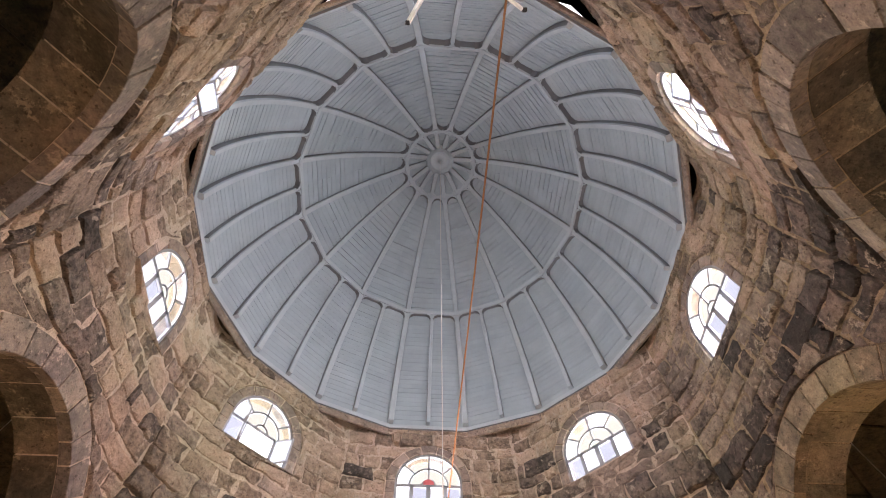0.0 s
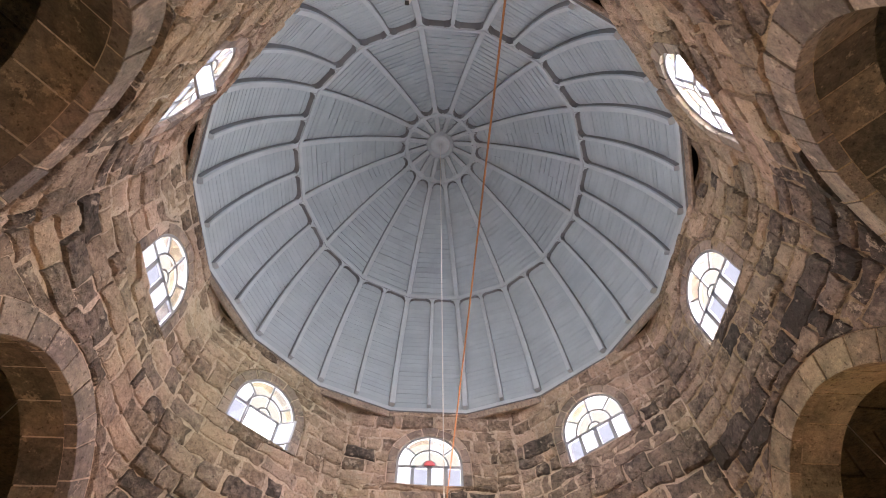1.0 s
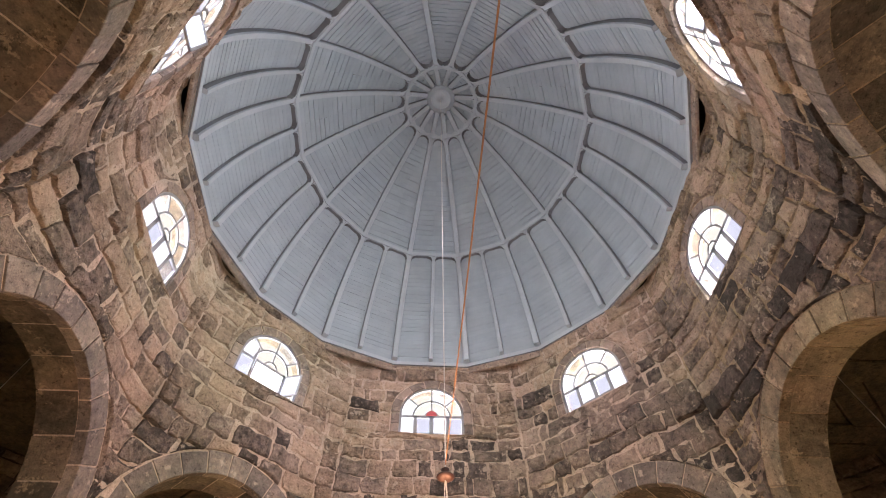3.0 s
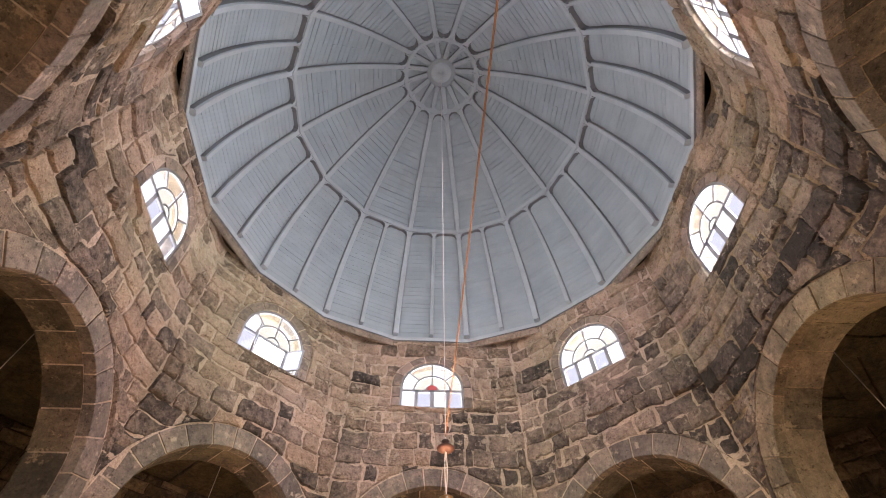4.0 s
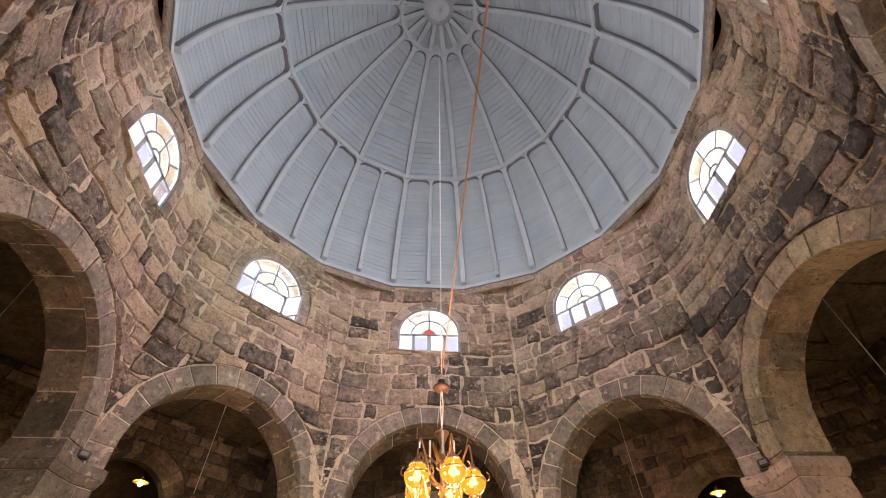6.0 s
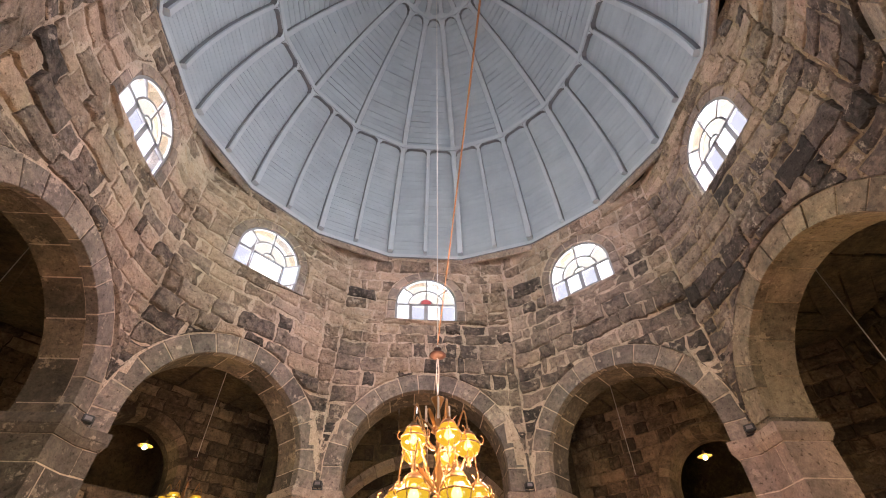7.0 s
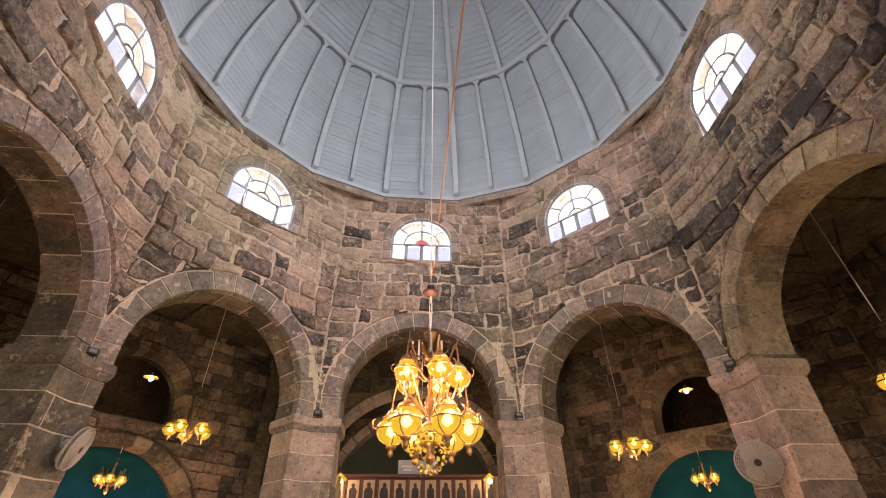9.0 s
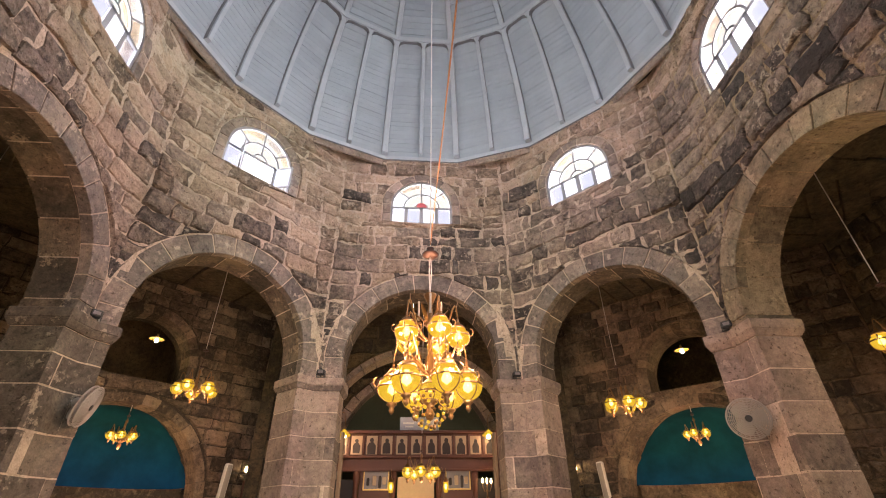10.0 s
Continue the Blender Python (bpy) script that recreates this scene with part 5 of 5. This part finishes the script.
for x in (-1.02, 1.08):
    wood("panel", x, 0.03, 1.5, 0.86, 0.05, 2.96)
    fr = wood("picture_frame", x, -0.01, 2.77, 0.66, 0.05, 0.48, M_GILT, ico, 0.01, "gilt-edged framed print")
    wood("print", x, -0.037, 2.77, 0.59, 0.012, 0.41, M_ICON_GREY, fr, 0.002)
    for q in range(4):
        wood("print_shape", x + (-0.2, -0.04, 0.1, 0.21)[q], -0.045, 2.72 + 0.03 * (q % 2), 0.07 + 0.03 * (q % 2), 0.006, 0.18 + 0.05 * (q % 3), M_CREAM if q % 2 else M_ICON_DARK, fr, 0.02)
for x in (-1.86, 1.86):
    wood("side_post", x + math.copysign(0.26, x), 0.0, 1.5, 0.1, 0.12, 2.96)
wood("door_curtain", 0.0, 0.08, 1.5, 0.95, 0.03, 2.7, plain_mat("curtain_cloth", (0.55, 0.42, 0.25), 0.9, 0, 10, 0.3), ico, 0.01, "pale gold curtain in the middle doorway")
# near-black panels put in for the shade inside the side doorways
wood("doorway_shade_panel", -1.86, 0.12, 1.4, 0.6, 0.03, 2.8, M_ICON_DARK, ico)
wood("doorway_shade_panel", 1.86, 0.12, 1.4, 0.6, 0.03, 2.8, M_ICON_DARK, ico)

th = empty("hanging_print", Matrix.Translation((0.1, Y_ICON - 0.02, 4.13)), "pale blue-grey printed cloth standing on the screen", "print")
bm = bmesh.new()
box(bm, 0, 0.05, 0, 1.06, 0.012, 0.37, 0.004)
part("cloth", bm, plain_mat("print_cloth", (0.42, 0.44, 0.52), 0.8, 0, 6, 0.4), th)
for x, z, sx, sz in ((0.38, 0.02, 0.18, 0.22), (0.42, -0.06, 0.1, 0.12), (-0.3, 0.03, 0.3, 0.04), (-0.28, -0.06, 0.22, 0.04)):
    bm = bmesh.new()
    box(bm, x, 0.04, z, sx, 0.006, sz, 0.002)
    part("printed_bar", bm, M_WHITE, th)

for x in (-1.86, 1.92):
    th = empty("bell_lamp", Matrix.Translation((x, 8.55, 3.78)), "lit glass bell lamp hanging beside the altar screen", "lamp", "bell lamps")
    bm = bmesh.new()
    lathe(bm, [(0.16, -0.02), (0.17, 0.0), (0.12, 0.05), (0.06, 0.1), (0.03, 0.14), (0, 0.15)], 20)
    part("shade", bm, M_GLOBE, th, smooth=True).visible_shadow = False
    bm = bmesh.new()
    lathe(bm, [(0, -0.1), (0.05, -0.07), (0.06, -0.02), (0.03, 0.03), (0, 0.05)], 14)
    part("bulb", bm, M_BULB, th, smooth=True).visible_shadow = False
    bm = bmesh.new()
    tube(bm, [(0, 0, 0.14), (0, 0, 0.4), (0, -0.3, 0.5), (math.copysign(0.5, x), -0.5, 0.5)], 0.01, 6)
    part("arm", bm, M_GOLD, th)
    point_lamp("bell_light", (x, 8.5, 3.7), 12, WARM, 0.06)

for x in (-0.6, 0.78):
    th = empty("altar_lantern", Matrix.Translation((x, 8.7, 2.6)), "small lit lantern hanging before the altar screen", "lantern", "altar lanterns")
    bm = bmesh.new()
    lathe(bm, [(0.05, -0.14), (0.07, 0.0), (0.06, 0.09), (0.03, 0.1)], 12)
    part("glass", bm, M_GLOBE, th, smooth=True).visible_shadow = False
    bm = bmesh.new()
    lathe(bm, [(0, -0.08), (0.03, -0.04), (0.03, 0.02), (0, 0.06)], 10)
    part("bulb", bm, M_BULB, th, smooth=True).visible_shadow = False
    bm = bmesh.new()
    lathe(bm, [(0.08, 0.09), (0.06, 0.13), (0.02, 0.2), (0, 0.22)], 12)
    tube(bm, [(0, 0, 0.2), (0, 0.12, 0.42)], 0.006, 5)
    part("cap", bm, M_GOLD, th, smooth=True)

# ---- on the outer walls ----
for k, s, sg in ((-45, 2.9, 1), (45, -2.94, -1)):
    w = Wall(k, OUT, OUT)
    th = empty("wall_lamp", w.m(s, 2.95, -0.12), "lit bare bulb on a curled wall bracket", "lamp", "wall lamps")
    bm = bmesh.new()
    lathe(bm, [(0, -0.08), (0.035, -0.05), (0.035, 0), (0.015, 0.05), (0, 0.06)], 12)
    part("bulb", bm, M_BULB, th, smooth=True).visible_shadow = False
    bm = bmesh.new()
    tube(bm, [(0, 0, 0.06), (0, 0, 0.22), (0.03, 0.03, 0.3), (0.05, 0.12, 0.24)], 0.012, 6)
    lathe(bm, [(0.05, 0.05), (0.03, 0.08), (0, 0.09)], 12)
    part("bracket", bm, M_BLACK, th)
    point_lamp("wall_lamp_light", w.at(s, 2.86, -0.42), 105, WARM, 0.05)
    s2 = 2.43 if sg > 0 else -2.26
    th = empty("column_speaker", w.m(s2, 2.55, -0.1) @ Matrix.Rotation(radians(sg * 4), 4, 'Y'), "white column loudspeaker on the stone wall", "loudspeaker", "column loudspeakers")
    bm = bmesh.new()
    box(bm, 0, 0, 0, 0.15, 0.14, 0.95, 0.02)
    part("body", bm, M_WHITE, th)
    bm = bmesh.new()
    box(bm, 0, -0.075, 0, 0.11, 0.012, 0.88, 0.004)
    part("grille", bm, M_GREYPLASTIC, th, "pale perforated grille")
w = Wall(-45, OUT, OUT)
th = empty("framed_icon", w.m(3.12, 2.4, -0.08), "gold-ground icon in a wooden frame", "icon")
bm = bmesh.new()
box(bm, 0, 0, 0, 0.46, 0.05, 0.62, 0.012)
part("frame", bm, M_WOOD, th)
bm = bmesh.new()
box(bm, 0, -0.028, 0, 0.38, 0.012, 0.54, 0.003)
pn = part("panel", bm, plain_mat("icon_gold", (0.75, 0.5, 0.12), 0.35, 0.3), th)
bm = bmesh.new()
box(bm, 0, -0.038, -0.08, 0.16, 0.008, 0.32, 0.03)
box(bm, 0, -0.038, 0.12, 0.08, 0.008, 0.1, 0.03)
part("painted_shape", bm, M_ICON_DARK, pn)
w = Wall(45, OUT, OUT)
th = empty("cross", w.m(-2.94, 2.46, -0.08), "small dark wooden cross on the wall", "cross")
bm = bmesh.new()
box(bm, 0, 0, -0.05, 0.035, 0.03, 0.5, 0.006)
box(bm, 0, -0.002, 0.06, 0.24, 0.03, 0.035, 0.006)
part("beams", bm, M_BLACK, th)

# tall boards standing by the jambs of the north arch
M_EDGE = plain_mat("tan_board", (0.2, 0.135, 0.08), 0.6)
for sg in (-1, 1):
    th = empty("standing_board", Matrix.Translation((0.02 + sg * 1.54, 5.8, 0)), "tall narrow tan wooden board standing by the pier", "board", "standing boards")
    bm = bmesh.new()
    box(bm, 0, 0, 1.65, 0.035, 0.16, 3.3, 0.008)
    part("panel", bm, M_EDGE, th)
    bm = bmesh.new()
    for dy in (-0.09, 0.09):
        box(bm, 0, dy, 1.65, 0.06, 0.045, 3.34, 0.008)
    box(bm, 0, 0, 3.32, 0.06, 0.22, 0.045, 0.008)
    part("edge_frame", bm, M_EDGE, th)

# branched candle lamp before the side door of the screen
th = empty("branched_lamp", Matrix.Translation((1.83, 8.72, 2.62)), "small branched lamp with three lit candle bulbs", "lamp")
bm = bmesh.new()
lathe(bm, [(0.05, -0.3), (0.02, -0.26), (0.015, 0.0), (0.03, 0.03), (0, 0.05)], 12)
tube(bm, [(0, 0, -0.28), (0, 0, -2.6)], 0.02, 8)
lathe(bm, [(0.16, -2.62), (0.15, -2.58), (0.03, -2.54), (0, -2.54)], 16)
part("stand", bm, M_GOLD, th, smooth=True)
for q in range(3):
    bm = bmesh.new()
    x = (q - 1) * 0.11
    tube(bm, [(0, 0, -0.12), (x * 0.6, 0, -0.14), (x, 0, -0.03), (x, 0, 0.04)], 0.009, 6)
    arm_ = part("arm", bm, M_GOLD, th)
    bm = bmesh.new()
    lathe(bm, [(0.012, 0.04), (0.02, 0.08), (0.022, 0.11), (0, 0.17)], 10, Matrix.Translation((x, 0, 0)))
    part("bulb", bm, M_BULB, arm_, smooth=True).visible_shadow = False
